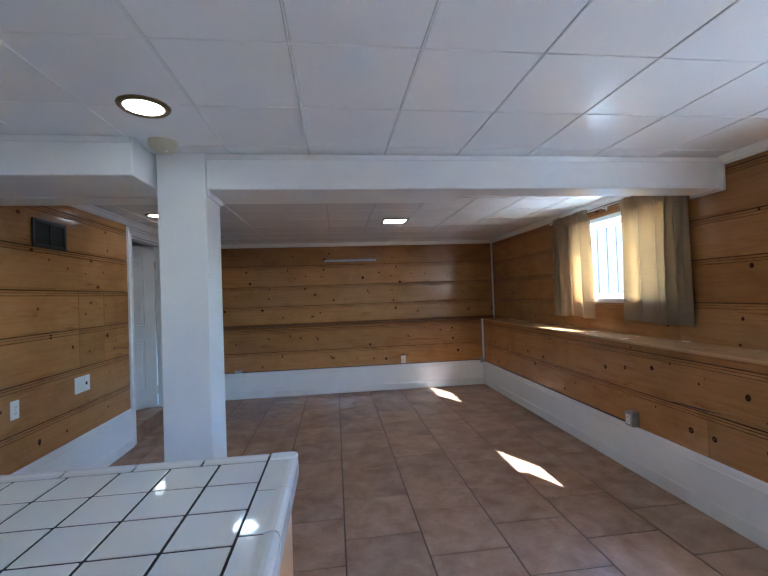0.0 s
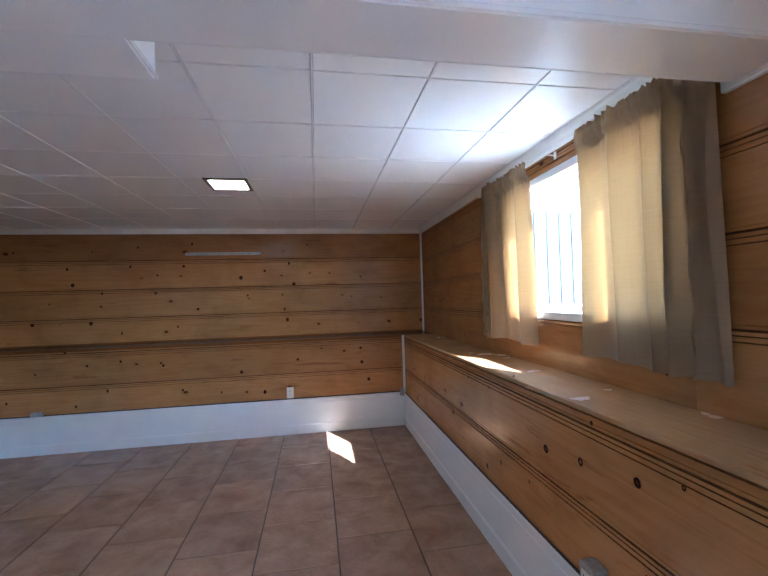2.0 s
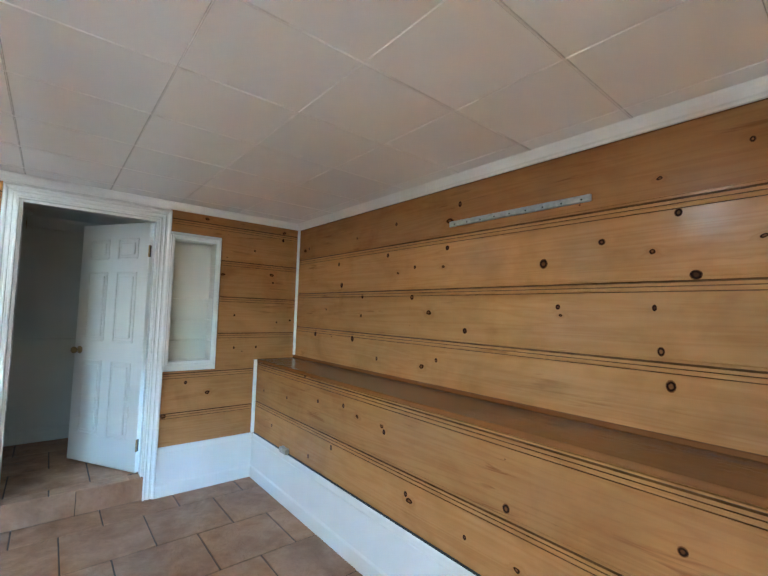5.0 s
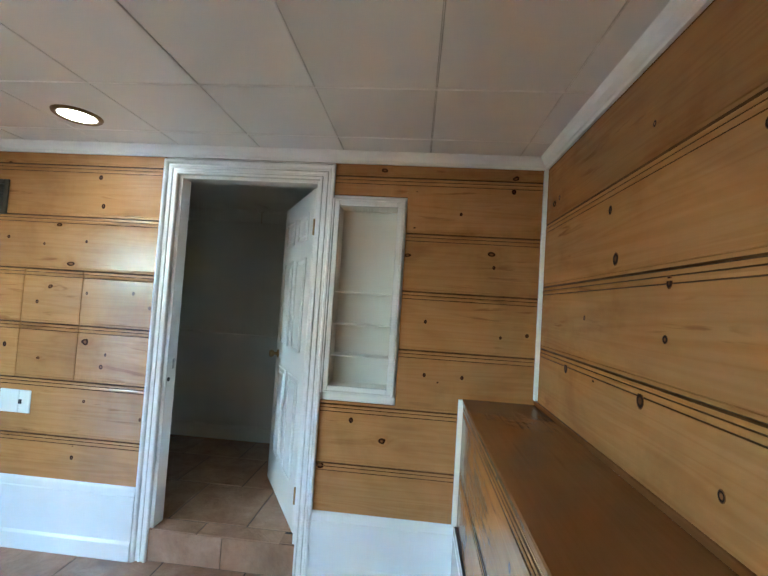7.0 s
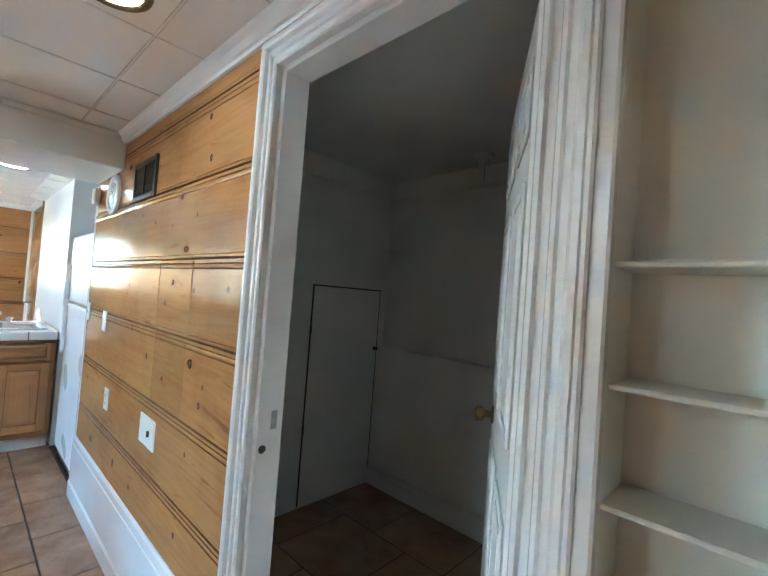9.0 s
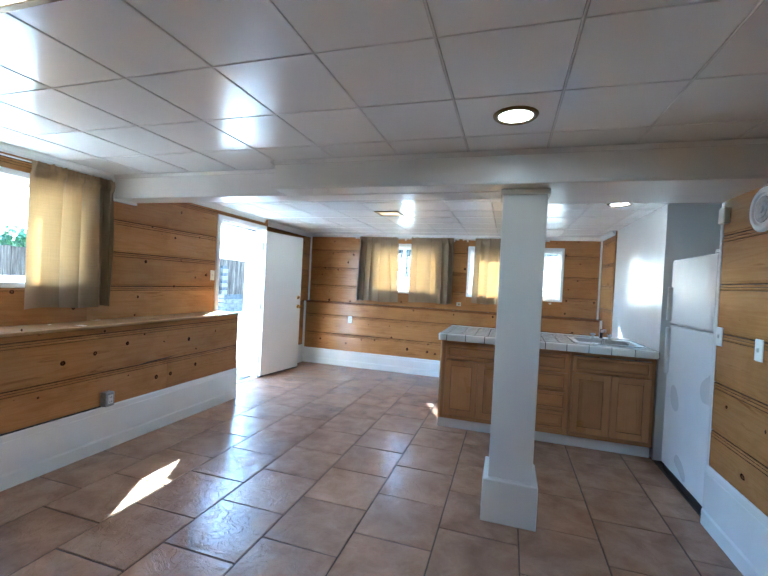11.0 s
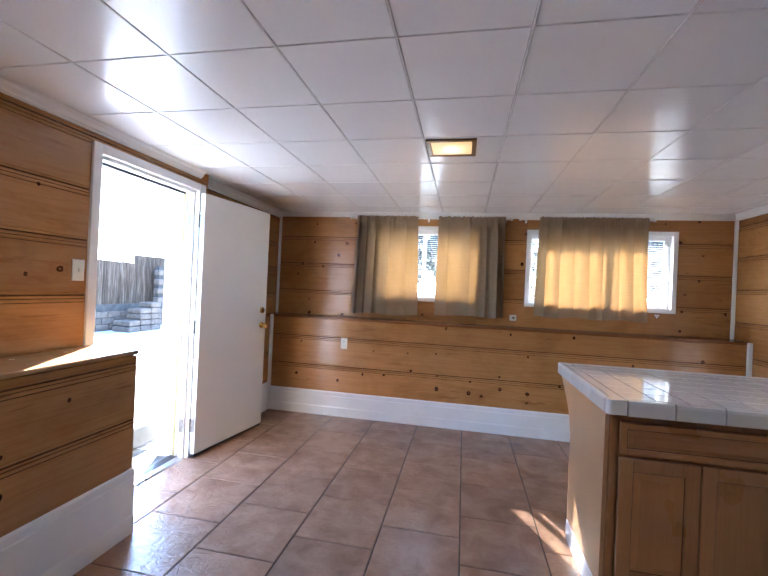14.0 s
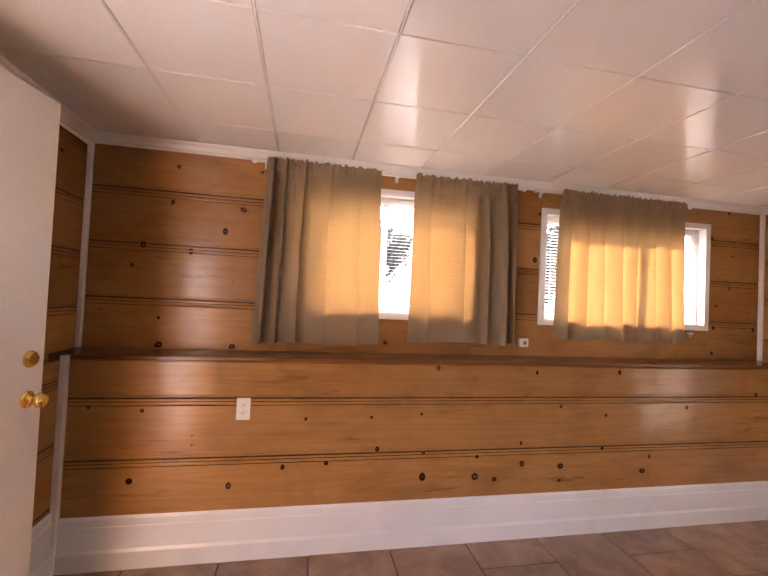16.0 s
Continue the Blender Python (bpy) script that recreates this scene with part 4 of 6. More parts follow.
cframe = tagged(new("door_1"), "white painted closet doorway with fluted casing", "door frame", kind="structure")
part("casing", casing_profile(B(), "y", WX + 0.004, 1, CDOOR[0], CDOOR[1], 0.0, CDOOR[3], 0.080, 0.0), TRIM, cframe)
bm = B()
box(bm, WX - WTH + 0.004, WX + 0.004, CDOOR[0] - 0.0005, CDOOR[0] + 0.018, CZ, CDOOR[3], 0.002)
box(bm, WX - WTH + 0.004, WX + 0.004, CDOOR[1] - 0.018, CDOOR[1] + 0.0005, CZ, CDOOR[3], 0.002)
box(bm, WX - WTH + 0.004, WX + 0.004, CDOOR[0] + 0.018, CDOOR[1] - 0.018, CDOOR[3] - 0.018, CDOOR[3] + 0.0005, 0.002)
part("jamb", bm, TRIM, cframe)
part("strike_plate", box(B(), WX - 0.060, WX - 0.040, CDOOR[0] + 0.018, CDOOR[0] + 0.0195, 1.005, 1.06, 0.0004), DULLSTEEL, cframe)
part("bolt_hole", cyl(B(), (WX - 0.018, CDOOR[0] + 0.0185, 0.952), "y", 0.012, 0.002, 14), BLACK, cframe)


def knob_set(parent, c, side, material, axis="y"):
    """Rosette, neck and knob standing off a door face."""
    s = side
    prof = [(0.0, 0.030), (s * 0.004, 0.030), (s * 0.008, 0.024), (s * 0.010, 0.012), (s * 0.026, 0.011), (s * 0.032, 0.020), (s * 0.042, 0.0275), (s * 0.054, 0.026), (s * 0.061, 0.018), (s * 0.063, 0.006)]
    return part("knob", lathe(B(), c, axis, prof, 20), material, parent, smooth=True)


def panel_leaf(name, w, h, t, material):
    """A six-panel leaf in its own frame: hinge edge at x=0, width along +x, thickness along y, foot at z=0."""
    leaf = thing(name, "white painted six-panel closet door standing ajar", "door")
    bm = box(B(), 0, w, 0, t, 0, h, 0.003)
    part("slab", bm, DOORWHITE, leaf)
    st, mid = 0.105, 0.095
    pw = (w - 2 * st - mid) / 2
    for za, zb in ((0.22, 0.80), (0.95, 1.50), (1.60, h - 0.12)):
        for xa in (st, st + pw + mid):
            for y_, s_ in ((0.0, -1), (t, 1)):
                bm = B()
                a, b_ = sorted((y_ + s_ * 0.0003, y_ + s_ * 0.009))
                for ua, ub, va, vb in ((xa, xa + 0.014, za, zb), (xa + pw - 0.014, xa + pw, za, zb), (xa + 0.014, xa + pw - 0.014, za, za + 0.014), (xa + 0.014, xa + pw - 0.014, zb - 0.014, zb)):
                    box(bm, ua, ub, a, b_, va, vb, 0.003)
                a, b_ = sorted((y_ + s_ * 0.0002, y_ + s_ * 0.009))
                box(bm, xa + 0.034, xa + pw - 0.034, a, b_, za + 0.034, zb - 0.034, 0.007)
                part("raised_panel", bm, DOORWHITE, leaf)
    return leaf


LEAFW = 0.745
cleaf = panel_leaf("closet_door", LEAFW, 1.885, 0.038, DOORWHITE)
for s_, y_ in ((-1, 0.0), (1, 0.038)):
    knob_set(cleaf, (LEAFW - 0.06, y_, 0.87), s_, OLDBRASS)
part("key_lock", box(B(), LEAFW - 0.09, LEAFW - 0.03, -0.016, -0.0005, 0.76, 0.815, 0.006), OLDBRASS, cleaf, "worn brass rim lock")
part("latch_edge", box(B(), LEAFW - 0.0005, LEAFW + 0.0015, 0.008, 0.03, 0.86, 0.94), OLDBRASS, cleaf)
for z_ in (0.20, 1.66):
    hg = part("hinge", box(B(), -0.0022, -0.0004, 0.020, 0.036, z_ - 0.045, z_ + 0.045, 0.0005), BROWNMETAL, cleaf, "tarnished brass hinge")
    part("knuckle", cyl(B(), (-0.004, 0.041, z_), "z", 0.005, 0.09, 12), OLDBRASS, hg)
_ang = math.degrees(math.atan2(3.672 - 4.056, -2.637 + 1.99))
cleaf.matrix_world = pose(-1.995, 4.052, CZ + 0.008, 0, 0, _ang) @ pose(0, -0.034, 0)

# ---- niche with shelves ----
niche = tagged(new("niche_1"), "white painted recessed niche with three thin shelves", "niche", kind="structure")
y0, y1, z0, z1 = NICHE
bm = B()
box(bm, WX - 0.13, WX - 0.118, y0 - 0.012, y1 + 0.012, z0 - 0.012, z1 + 0.012)
box(bm, WX - 0.118, WX + 0.004, y0 - 0.012, y0, z0 - 0.012, z1 + 0.012)
box(bm, WX - 0.118, WX + 0.004, y1, y1 + 0.012, z0 - 0.012, z1 + 0.012)
box(bm, WX - 0.118, WX + 0.004, y0, y1, z1, z1 + 0.012)
box(bm, WX - 0.118, WX + 0.004, y0, y1, z0 - 0.012, z0)
part("lining", bm, SHELFWHITE, niche)
bm = ring_box(B(), "y", WX + 0.003, 1, y0 + 0.002, y1 - 0.002, z0 + 0.002, z1 - 0.002, 0.036, 0.024, 0.004)
ring_box(bm, "y", WX + 0.003, 1, y0 - 0.022, y1 + 0.022, z0 - 0.022, z1 + 0.022, 0.014, 0.032, 0.004)
part("frame", bm, TRIM, niche)
for z_ in (1.155, 1.32, 1.49):
    part("shelf", box(B(), WX - 0.117, WX - 0.006, y0 + 0.001, y1 - 0.001, z_ - 0.008, z_, 0.002), SHELFWHITE, niche)

# ---- wall fittings ----
def outlet(at, into, axis, label, w=0.07, h=0.115, kind="outlet", plate=PLASTIC):
    """A wall plate with a duplex outlet or a toggle, on a wall whose normal runs along axis; at is its middle on the wall face."""
    name = {"outlet": "wall_outlet", "switch": "light_switch", "blank": "cover_plate"}[kind]
    ob = thing(name, label, {"outlet": "outlet", "switch": "switch", "blank": "cover plate"}[kind], at=at)
    def bx(u0, u1, d0, d1, za, zb, bev=0.0):
        bm = B()
        if axis == "y":
            a, b_ = sorted((into * d0, into * d1))
            return box(bm, u0, u1, a, b_, za, zb, bev)
        a, b_ = sorted((into * d0, into * d1))
        return box(bm, a, b_, u0, u1, za, zb, bev)
    part("plate", bx(-w / 2, w / 2, 0, 0.006, -h / 2, h / 2, 0.0025), plate, ob)
    if kind == "outlet":
        for zc in (-0.02, 0.02):
            soc = part("socket", bx(-0.017, 0.017, 0.0055, 0.0085, zc - 0.0145, zc + 0.0145, 0.0012), plate, ob)
            for uc in (-0.006, 0.006):
                part("slot", bx(uc - 0.0014, uc + 0.0014, 0.0083, 0.0089, zc - 0.003, zc + 0.006), BLACK, soc)
            part("slot", bx(-0.0022, 0.0022, 0.0083, 0.0089, zc - 0.0095, zc - 0.006), BLACK, soc)
        part("screw", bx(-0.003, 0.003, 0.0055, 0.0072, -0.003, 0.003, 0.0008), STEEL, ob)
    elif kind == "switch":
        part("toggle", bx(-0.005, 0.005, 0.0055, 0.017, -0.010, 0.012, 0.0015), plate, ob)
    return ob


outlet((1.085, NLY - BD, 0.43), -1, "y", "ivory duplex outlet plate on pine boards")
outlet((1.835, SLY + BD, 0.775), 1, "y", "ivory duplex outlet plate on pine boards")
outlet((EX - BD, 0.277, 1.40), -1, "x", "ivory toggle switch plate beside the outside door", kind="switch")
outlet((WX + BD, 1.79, 0.76), 1, "x", "white duplex outlet plate on pine boards", plate=WHITEPLASTIC)
outlet((WX + BD, 1.60, 1.165), 1, "x", "white toggle switch plate on pine boards", kind="switch", plate=WHITEPLASTIC)
outlet((WX + BD, 1.185, 1.19), 1, "x", "white toggle switch plate at the wall's end", kind="switch", plate=WHITEPLASTIC)
jack = outlet((WX + BD, 2.435, 0.775), 1, "x", "pair of white cover plates, one with a jack", w=0.115, h=0.125, kind="blank", plate=WHITEPLASTIC)
part("side_plate", box(B(), 0.0, 0.008, 0.061, 0.128, -0.062, 0.062, 0.0025), WHITEPLASTIC, jack)
part("jack", box(B(), 0.008, 0.016, 0.066, 0.080, -0.012, 0.012, 0.001), BLACK, jack, "black socket")

vent = thing("wall_vent", "dark brown metal wall register set into pine", "vent", at=(WX + BD, 2.135, 1.905))
bm = ring_box(B(), "y", 0.0, 1, -0.145, 0.145, -0.072, 0.072, 0.027, 0.012, 0.003)
part("frame", bm, BROWNMETAL, vent)
part("back", box(B(), 0.0005, 0.002, -0.146, 0.146, -0.073, 0.073), BLACK, vent)
for k in range(9):
    z_ = -0.064 + k * 0.016
    part("louvre", sweep(B(), [(0.002, z_), (0.009, z_ + 0.006), (0.010, z_ + 0.005), (0.003, z_ - 0.001)], -0.145, 0.145, "y"), BLACK, vent)
part("divider", box(B(), 0.003, 0.012, -0.004, 0.004, -0.072, 0.072), BROWNMETAL, vent)

alarm = thing("round_wall_speaker", "round white wall disc with a ringed centre", "wall disc", at=(WX + BD, 1.575, 1.90))
part("rim", lathe(B(), (0, 0, 0), "x", [(0.0, 0.118), (0.012, 0.118), (0.020, 0.108), (0.020, 0.088), (0.012, 0.080), (0.012, 0.001)], 36), WHITEPLASTIC, alarm, smooth=False)
part("grille", lathe(B(), (0.0125, 0, 0), "x", [(0.0, 0.070), (0.004, 0.068), (0.004, 0.046), (0.007, 0.044), (0.007, 0.02), (0.011, 0.018), (0.011, 0.001)], 30), DULLSTEEL, alarm, "grey ringed centre")
bx_ = thing("junction_box", "small ivory box under the soffit", "box", at=(WX + BD + 0.004, 1.20, 1.93))
part("body", box(B(), 0.0, 0.035, -0.035, 0.035, -0.05, 0.05, 0.006), PLASTIC, bx_)

strip = thing("metal_strip", "grey slotted metal strip screwed to pine boards", "metal strip", at=(0.37, NY - BD, 1.945))
part("bar", box(B(), -0.40, 0.40, -0.012, 0.0, -0.016, 0.016, 0.003), DULLSTEEL, strip)
for k in range(9):
    part("screw", cyl(B(), (-0.36 + k * 0.09, -0.0125, -0.004), "y", 0.004, 0.002, 8), BLACK, strip)

# surface wiring with steel boxes along the ledge feet
def steel_box(at, into, axis, label, w=0.062, h=0.09, d=0.06, face=True):
    ob = thing("outlet_box", label, "outlet box", at=at)
    a, b_ = sorted((0.0, into * d))
    p_ = sorted((into * d * 0.98, into * (d + 0.005)))
    if axis == "x":
        part("box", box(B(), a, b_, -w / 2, w / 2, -h / 2, h / 2, 0.006, 2), DULLSTEEL, ob)
        if face:
            pl = part("outlet_face", box(B(), *p_, -0.021, 0.021, -0.035, 0.035, 0.003), WHITEPLASTIC, ob, "white outlet face")
            q_ = sorted((p_[0] if into < 0 else p_[1], (p_[0] if into < 0 else p_[1]) + into * 0.001))
            for zc in (-0.017, 0.017):
                for uc in (-0.006, 0.006):
                    part("slot", box(B(), *q_, uc - 0.0016, uc + 0.0016, zc - 0.004, zc + 0.005), BLACK, pl)
    else:
        part("box", box(B(), -w / 2, w / 2, a, b_, -h / 2, h / 2, 0.006, 2), DULLSTEEL, ob)
    return ob


steel_box((ELX - BD, 1.80, 0.405), -1, "x", "grey steel surface outlet box above the baseboard", w=0.075, h=0.11)
steel_box((ELX - 0.046, NLY - 0.06, 0.37), -1, "x", "small grey steel corner box on the wiring", w=0.05, h=0.08, d=0.04, face=False)
steel_box((-1.265, NLY - BD, 0.385), -1, "y", "small grey steel box on the wiring", w=0.10, h=0.04, d=0.035)
wire = thing("surface_cable", "black surface cable along the top of the baseboard", "cable")
part("run", box(B(), WX + 0.05, ELX - 0.06, NLY - BD - 0.011, NLY - BD - 0.001, 0.3625, 0.373, 0.003), CABLE, wire)
part("run", box(B(), ELX - BD - 0.011, ELX - BD - 0.001, 1.83, NLY - 0.06, 0.3455, 0.356, 0.003), CABLE, wire)

# ---- lamps ----
def round_downlight(x, y, label):
    ob = thing("recessed_light", label, "ceiling light", group="round recessed lights", at=(x, y, CEIL))
    bm = B()
    n = 32
    prof = [(0.074, -0.002), (0.078, -0.010), (0.092, -0.012), (0.100, -0.006), (0.102, 0.001)]
    rings = [[bm.verts.new((r * math.cos(2 * math.pi * i / n), r * math.sin(2 * math.pi * i / n), z)) for i in range(n)] for r, z in prof]
    for r0, r1 in zip(rings, rings[1:]):
        for i in range(n):
            bm.faces.new((r0[i], r0[(i + 1) % n], r1[(i + 1) % n], r1[i]))
    bmesh.ops.recalc_face_normals(bm, faces=bm.faces[:])
    part("trim_ring", bm, TANFRAME, ob, "thin bronze trim ring", smooth=True)
    part("lens", cyl(B(), (0, 0, -0.003), "z", 0.077, 0.004, 32), BULB, ob, "glowing white lens")
    return ob


for x_, y_ in ((-1.53, 3.02), (-0.63, 2.21), (-0.652, 0.775), (-1.54, 0.14)):
    round_downlight(x_, y_, "lit round recessed ceiling light with bronze ring")


def square_light(x0, x1, y0, y1, label, glowmat):
    ob = thing("square_light", label, "ceiling light", group="square recessed lights", at=((x0 + x1) / 2, (y0 + y1) / 2, CEIL))
    hx, hy = (x1 - x0) / 2, (y1 - y0) / 2
    bm = B()
    w = 0.026
    for a in ((-hx, hx, -hy, -hy + w), (-hx, hx, hy - w, hy), (-hx, -hx + w, -hy + w, hy - w), (hx - w, hx, -hy + w, hy - w)):
        box(bm, a[0], a[1], a[2], a[3], -0.012, 0.0, 0.003)
    part("frame", bm, TANFRAME, ob, "dark bronze frame")
    part("diffuser", box(B(), -hx + w, hx - w, -hy + w, hy - w, -0.006, 0.001), glowmat, ob, "glowing frosted diffuser")
    return ob


square_light(0.66, 0.945, 3.30, 3.585, "lit square recessed ceiling light with dark frame", BULB)
square_light(0.575, 0.857, -0.432, -0.16, "lit square recessed ceiling light glowing warm", BULBWARM)
smoke = thing("smoke_detector", "round cream smoke detector on the ceiling", "smoke detector", at=(-0.735, 1.17, CEIL))
part("mount", cyl(B(), (0, 0, -0.005), "z", 0.070, 0.010, 32), CREAM, smoke)
part("body", lathe(B(), (0, 0, 0), "z", [(-0.010, 0.060), (-0.014, 0.066), (-0.034, 0.062), (-0.046, 0.048), (-0.050, 0.030), (-0.050, 0.002)], 32), CREAM, smoke)
part("test_button", cyl(B(), (0.022, -0.016, -0.051), "z", 0.008, 0.006, 12), WHITEPLASTIC, smoke)

# ---- outside door ----
efr = tagged(new("door_2"), "white painted outside doorway, door folded back", "door frame", kind="structure")
bm = B()
yN, yS, zt = EDOOR[1], EDOOR[0], EDOOR[3]
box(bm, EX - BD - 0.016, EX - 0.0005, yN, yN + 0.056, LEDGE + 0.0005, zt + 0.056, 0.003)
box(bm, EX - BD - 0.016, EX - 0.0005, yS - 0.075, yS, 0.0, zt + 0.056, 0.003)
box(bm, EX - BD - 0.016, EX - 0.0005, yS, yN, zt, zt + 0.056, 0.003)
part("casing", bm, TRIM, efr)
bm = B()
box(bm, EX - 0.0004, EX + THICK + 0.02, yN - 0.02, yN + 0.0005, 0, zt, 0.002)
box(bm, EX - 0.0004, EX + THICK + 0.09, yS - 0.0005, yS + 0.02, 0, zt, 0.002)
box(bm, EX - 0.0004, EX + THICK + 0.02, yS + 0.02, yN - 0.02, zt - 0.02, zt + 0.0005, 0.002)
box(bm, EX + 0.05, EX + 0.066, yS + 0.02, yS + 0.033, 0.02, zt - 0.02, 0.002)
part("jamb", bm, TRIM, efr)
part("weather_strip", box(B(), EX + 0.062, EX + 0.07, yS + 0.033, yS + 0.040, 0.02, zt - 0.022), plain("yellowed_foam", (0.5, 0.42, 0.15), 0.8), efr, "yellowed foam strip")
part("threshold", sweep(B(), [(EX - 0.012, -0.003), (EX + 0.004, 0.010), (EX + 0.045, 0.014), (EX + 0.045, -0.003)], yS + 0.02, yN - 0.02, "y"), STEEL, efr, "metal threshold")
part("threshold_sill", sweep(B(), [(EX + 0.0455, -0.003), (EX + 0.0455, 0.016), (EX + 0.10, 0.019), (EX + 0.16, -0.003)], yS + 0.02, yN - 0.02, "y"), BROWNMETAL, efr, "dark worn sill strip")
# added dark strips draw the shadow line of the reveal gap at jamb and head
part("gap_line", box(B(), EX + 0.068, EX + 0.078, yS + 0.0205, yS + 0.034, 0.02, zt - 0.022), RUBBER, efr, "dark strip drawn for the reveal gap")
part("gap_line", box(B(), EX + 0.060, EX + 0.072, yS + 0.036, yN - 0.0205, zt - 0.034, zt - 0.0205), RUBBER, efr, "dark strip drawn for the reveal gap")
eleaf = thing("outside_door", "flat white painted outside door standing open", "door")
LW, LH = 0.832, 2.015
part("slab", box(B(), 0, LW, 0, 0.044, 0, LH, 0.003), DOORWHITE, eleaf)
part("sweep_strip", box(B(), 0.004, LW - 0.004, 0.010, 0.034, -0.022, -0.0005, 0.002), RUBBER, eleaf, "dark rubber door sweep")
for s_, y_ in ((1, 0.044), (-1, 0.0)):
    knob_set(eleaf, (LW - 0.065, y_, 0.945), s_, BRASS)
    part("deadbolt", lathe(B(), (LW - 0.065, y_, 1.085), "y", [(0, 0.030), (s_ * 0.006, 0.030), (s_ * 0.014, 0.024), (s_ * 0.016, 0.022), (s_ * 0.018, 0.002)], 20), BRASS, eleaf, "polished brass deadbolt", smooth=False)
part("thumb_turn", box(B(), LW - 0.071, LW - 0.059, 0.062, 0.078, 1.067, 1.103, 0.003), BRASS, eleaf)
for z_ in (0.22, 0.98, 1.80):
    hg = part("hinge", box(B(), -0.0030, -0.0004, 0.008, 0.043, z_ - 0.05, z_ + 0.05, 0.0008), NICKEL, eleaf, "worn nickel butt hinge")
    part("knuckle", cyl(B(), (-0.005, 0.049, z_), "z", 0.0065, 0.10, 12), NICKEL, hg)
    for k_ in (-0.03, 0.0, 0.03):
        part("screw", cyl(B(), (-0.0032, 0.022 + 0.008 * (k_ == 0), z_ + k_), "x", 0.0036, 0.0014, 8), DULLSTEEL, hg)
    part("hinge_leaf", box(B(), EX + 0.004, EX + 0.040, yS + 0.0202, yS + 0.0228, z_ - 0.016, z_ + 0.084, 0.0008), NICKEL, efr)
_p0, _p1 = Vector((2.634, -0.690)), Vector((2.515, -1.515))
_a = math.degrees(math.atan2(_p1.y - _p0.y, _p1.x - _p0.x))
eleaf.matrix_world = pose(_p0.x, _p0.y, 0.034, 0, 0, _a) @ pose(0, -0.044, 0)

# ---- windows ----
def window(name, axis, plane, out, hole, label, blind=None, fixed=False):
    """A vinyl slider in an opening: frame set back in the wall, sashes, glass, inner trim, with a blind if asked."""
    u0, u1, z0, z1 = hole
    ob = tagged(new(name), label, "window", kind="structure")
    def bx(bm, ua, ub, d0, d1, za, zb, bev=0.002):
        a, b_ = sorted((plane + out * d0, plane + out * d1))
        return box(bm, ua, ub, a, b_, za, zb, bev) if axis == "x" else box(bm, a, b_, ua, ub, za, zb, bev)
    def ring(ua, ub, za, zb, w, d0, d1):
        bm = B()
        bx(bm, ua, ua + w, d0, d1, za, zb)
        bx(bm, ub - w, ub, d0, d1, za, zb)
        bx(bm, ua + w, ub - w, d0, d1, zb - w, zb)
        bx(bm, ua + w, ub - w, d0, d1, za, za + w)
        return bm
    part("inner_trim", ring(u0 - 0.004, u1 + 0.004, z0 - 0.004, z1 + 0.004, 0.042, -BD - 0.012, 0.02), VINYL, ob)
    part("window_frame", ring(u0 + 0.001, u1 - 0.001, z0 + 0.001, z1 - 0.001, 0.045, 0.06, 0.125), VINYL, ob)
    um = (u0 + u1) / 2
    leaves = [(u0 + 0.046, u1 - 0.046, 0.08)] if fixed else [(u0 + 0.046, um + 0.018, 0.066), (um - 0.018, u1 - 0.046, 0.096)]
    for ua, ub, d0 in leaves:
        sa = part("sash", ring(ua, ub, z0 + 0.046, z1 - 0.046, 0.032, d0, d0 + 0.026), VINYL, ob)
        pane = part("pane", bx(B(), ua + 0.033, ub - 0.033, d0 + 0.011, d0 + 0.015, z0 + 0.079, z1 - 0.079, 0), GLASS, sa)
        pane.visible_shadow = False
    if blind is not None:
        bl = thing("mini_blind", "white aluminium mini blind hanging in the window", "blind", group="window blinds")
        part("head_rail", bx(B(), u0 + 0.046, u1 - 0.046, 0.022, 0.048, z1 - 0.075, z1 - 0.047), VINYL, bl)
        part("bottom_rail", bx(B(), u0 + 0.048, u1 - 0.048, 0.026, 0.044, z0 + 0.048, z0 + 0.060), VINYL, bl)
        me = None
        zz = z0 + 0.075
        while zz < z1 - 0.085:
            if me is None:
                bm = B()
                c = plane + out * 0.035
                pts = [(c - out * 0.0115, -blind), (c, 0.0013), (c + out * 0.0115, blind), (c + out * 0.0115, blind - 0.0007), (c, 0.0006), (c - out * 0.0115, -blind - 0.0007)]
                sweep(bm, pts, u0 + 0.048, u1 - 0.048, axis)
                sl = part("slat", bm, SLAT, bl)
                me = sl.data
            else:
                sl = new("slat", me)
                sl.parent = bl
            sl.location = (0, 0, zz)
            zz += 0.0215
        part("tilt_wand", cyl(B(), (u1 - 0.10, plane + out * 0.018, z0 + 0.30) if axis == "x" else (plane + out * 0.018, u1 - 0.10, z0 + 0.30), "z", 0.003, 0.42, 8), WHITEPLASTIC, bl)
    return ob


window("window_1", "y", EX, 1, EWIN, "white vinyl fixed window in the pine wall", fixed=True)
window("window_2", "x", SY, -1, SWIN1, "white vinyl sliding window in the pine wall", blind=0.0008)
window("window_3", "x", SY, -1, SWIN2, "white vinyl sliding window in the pine wall", blind=0.0052)


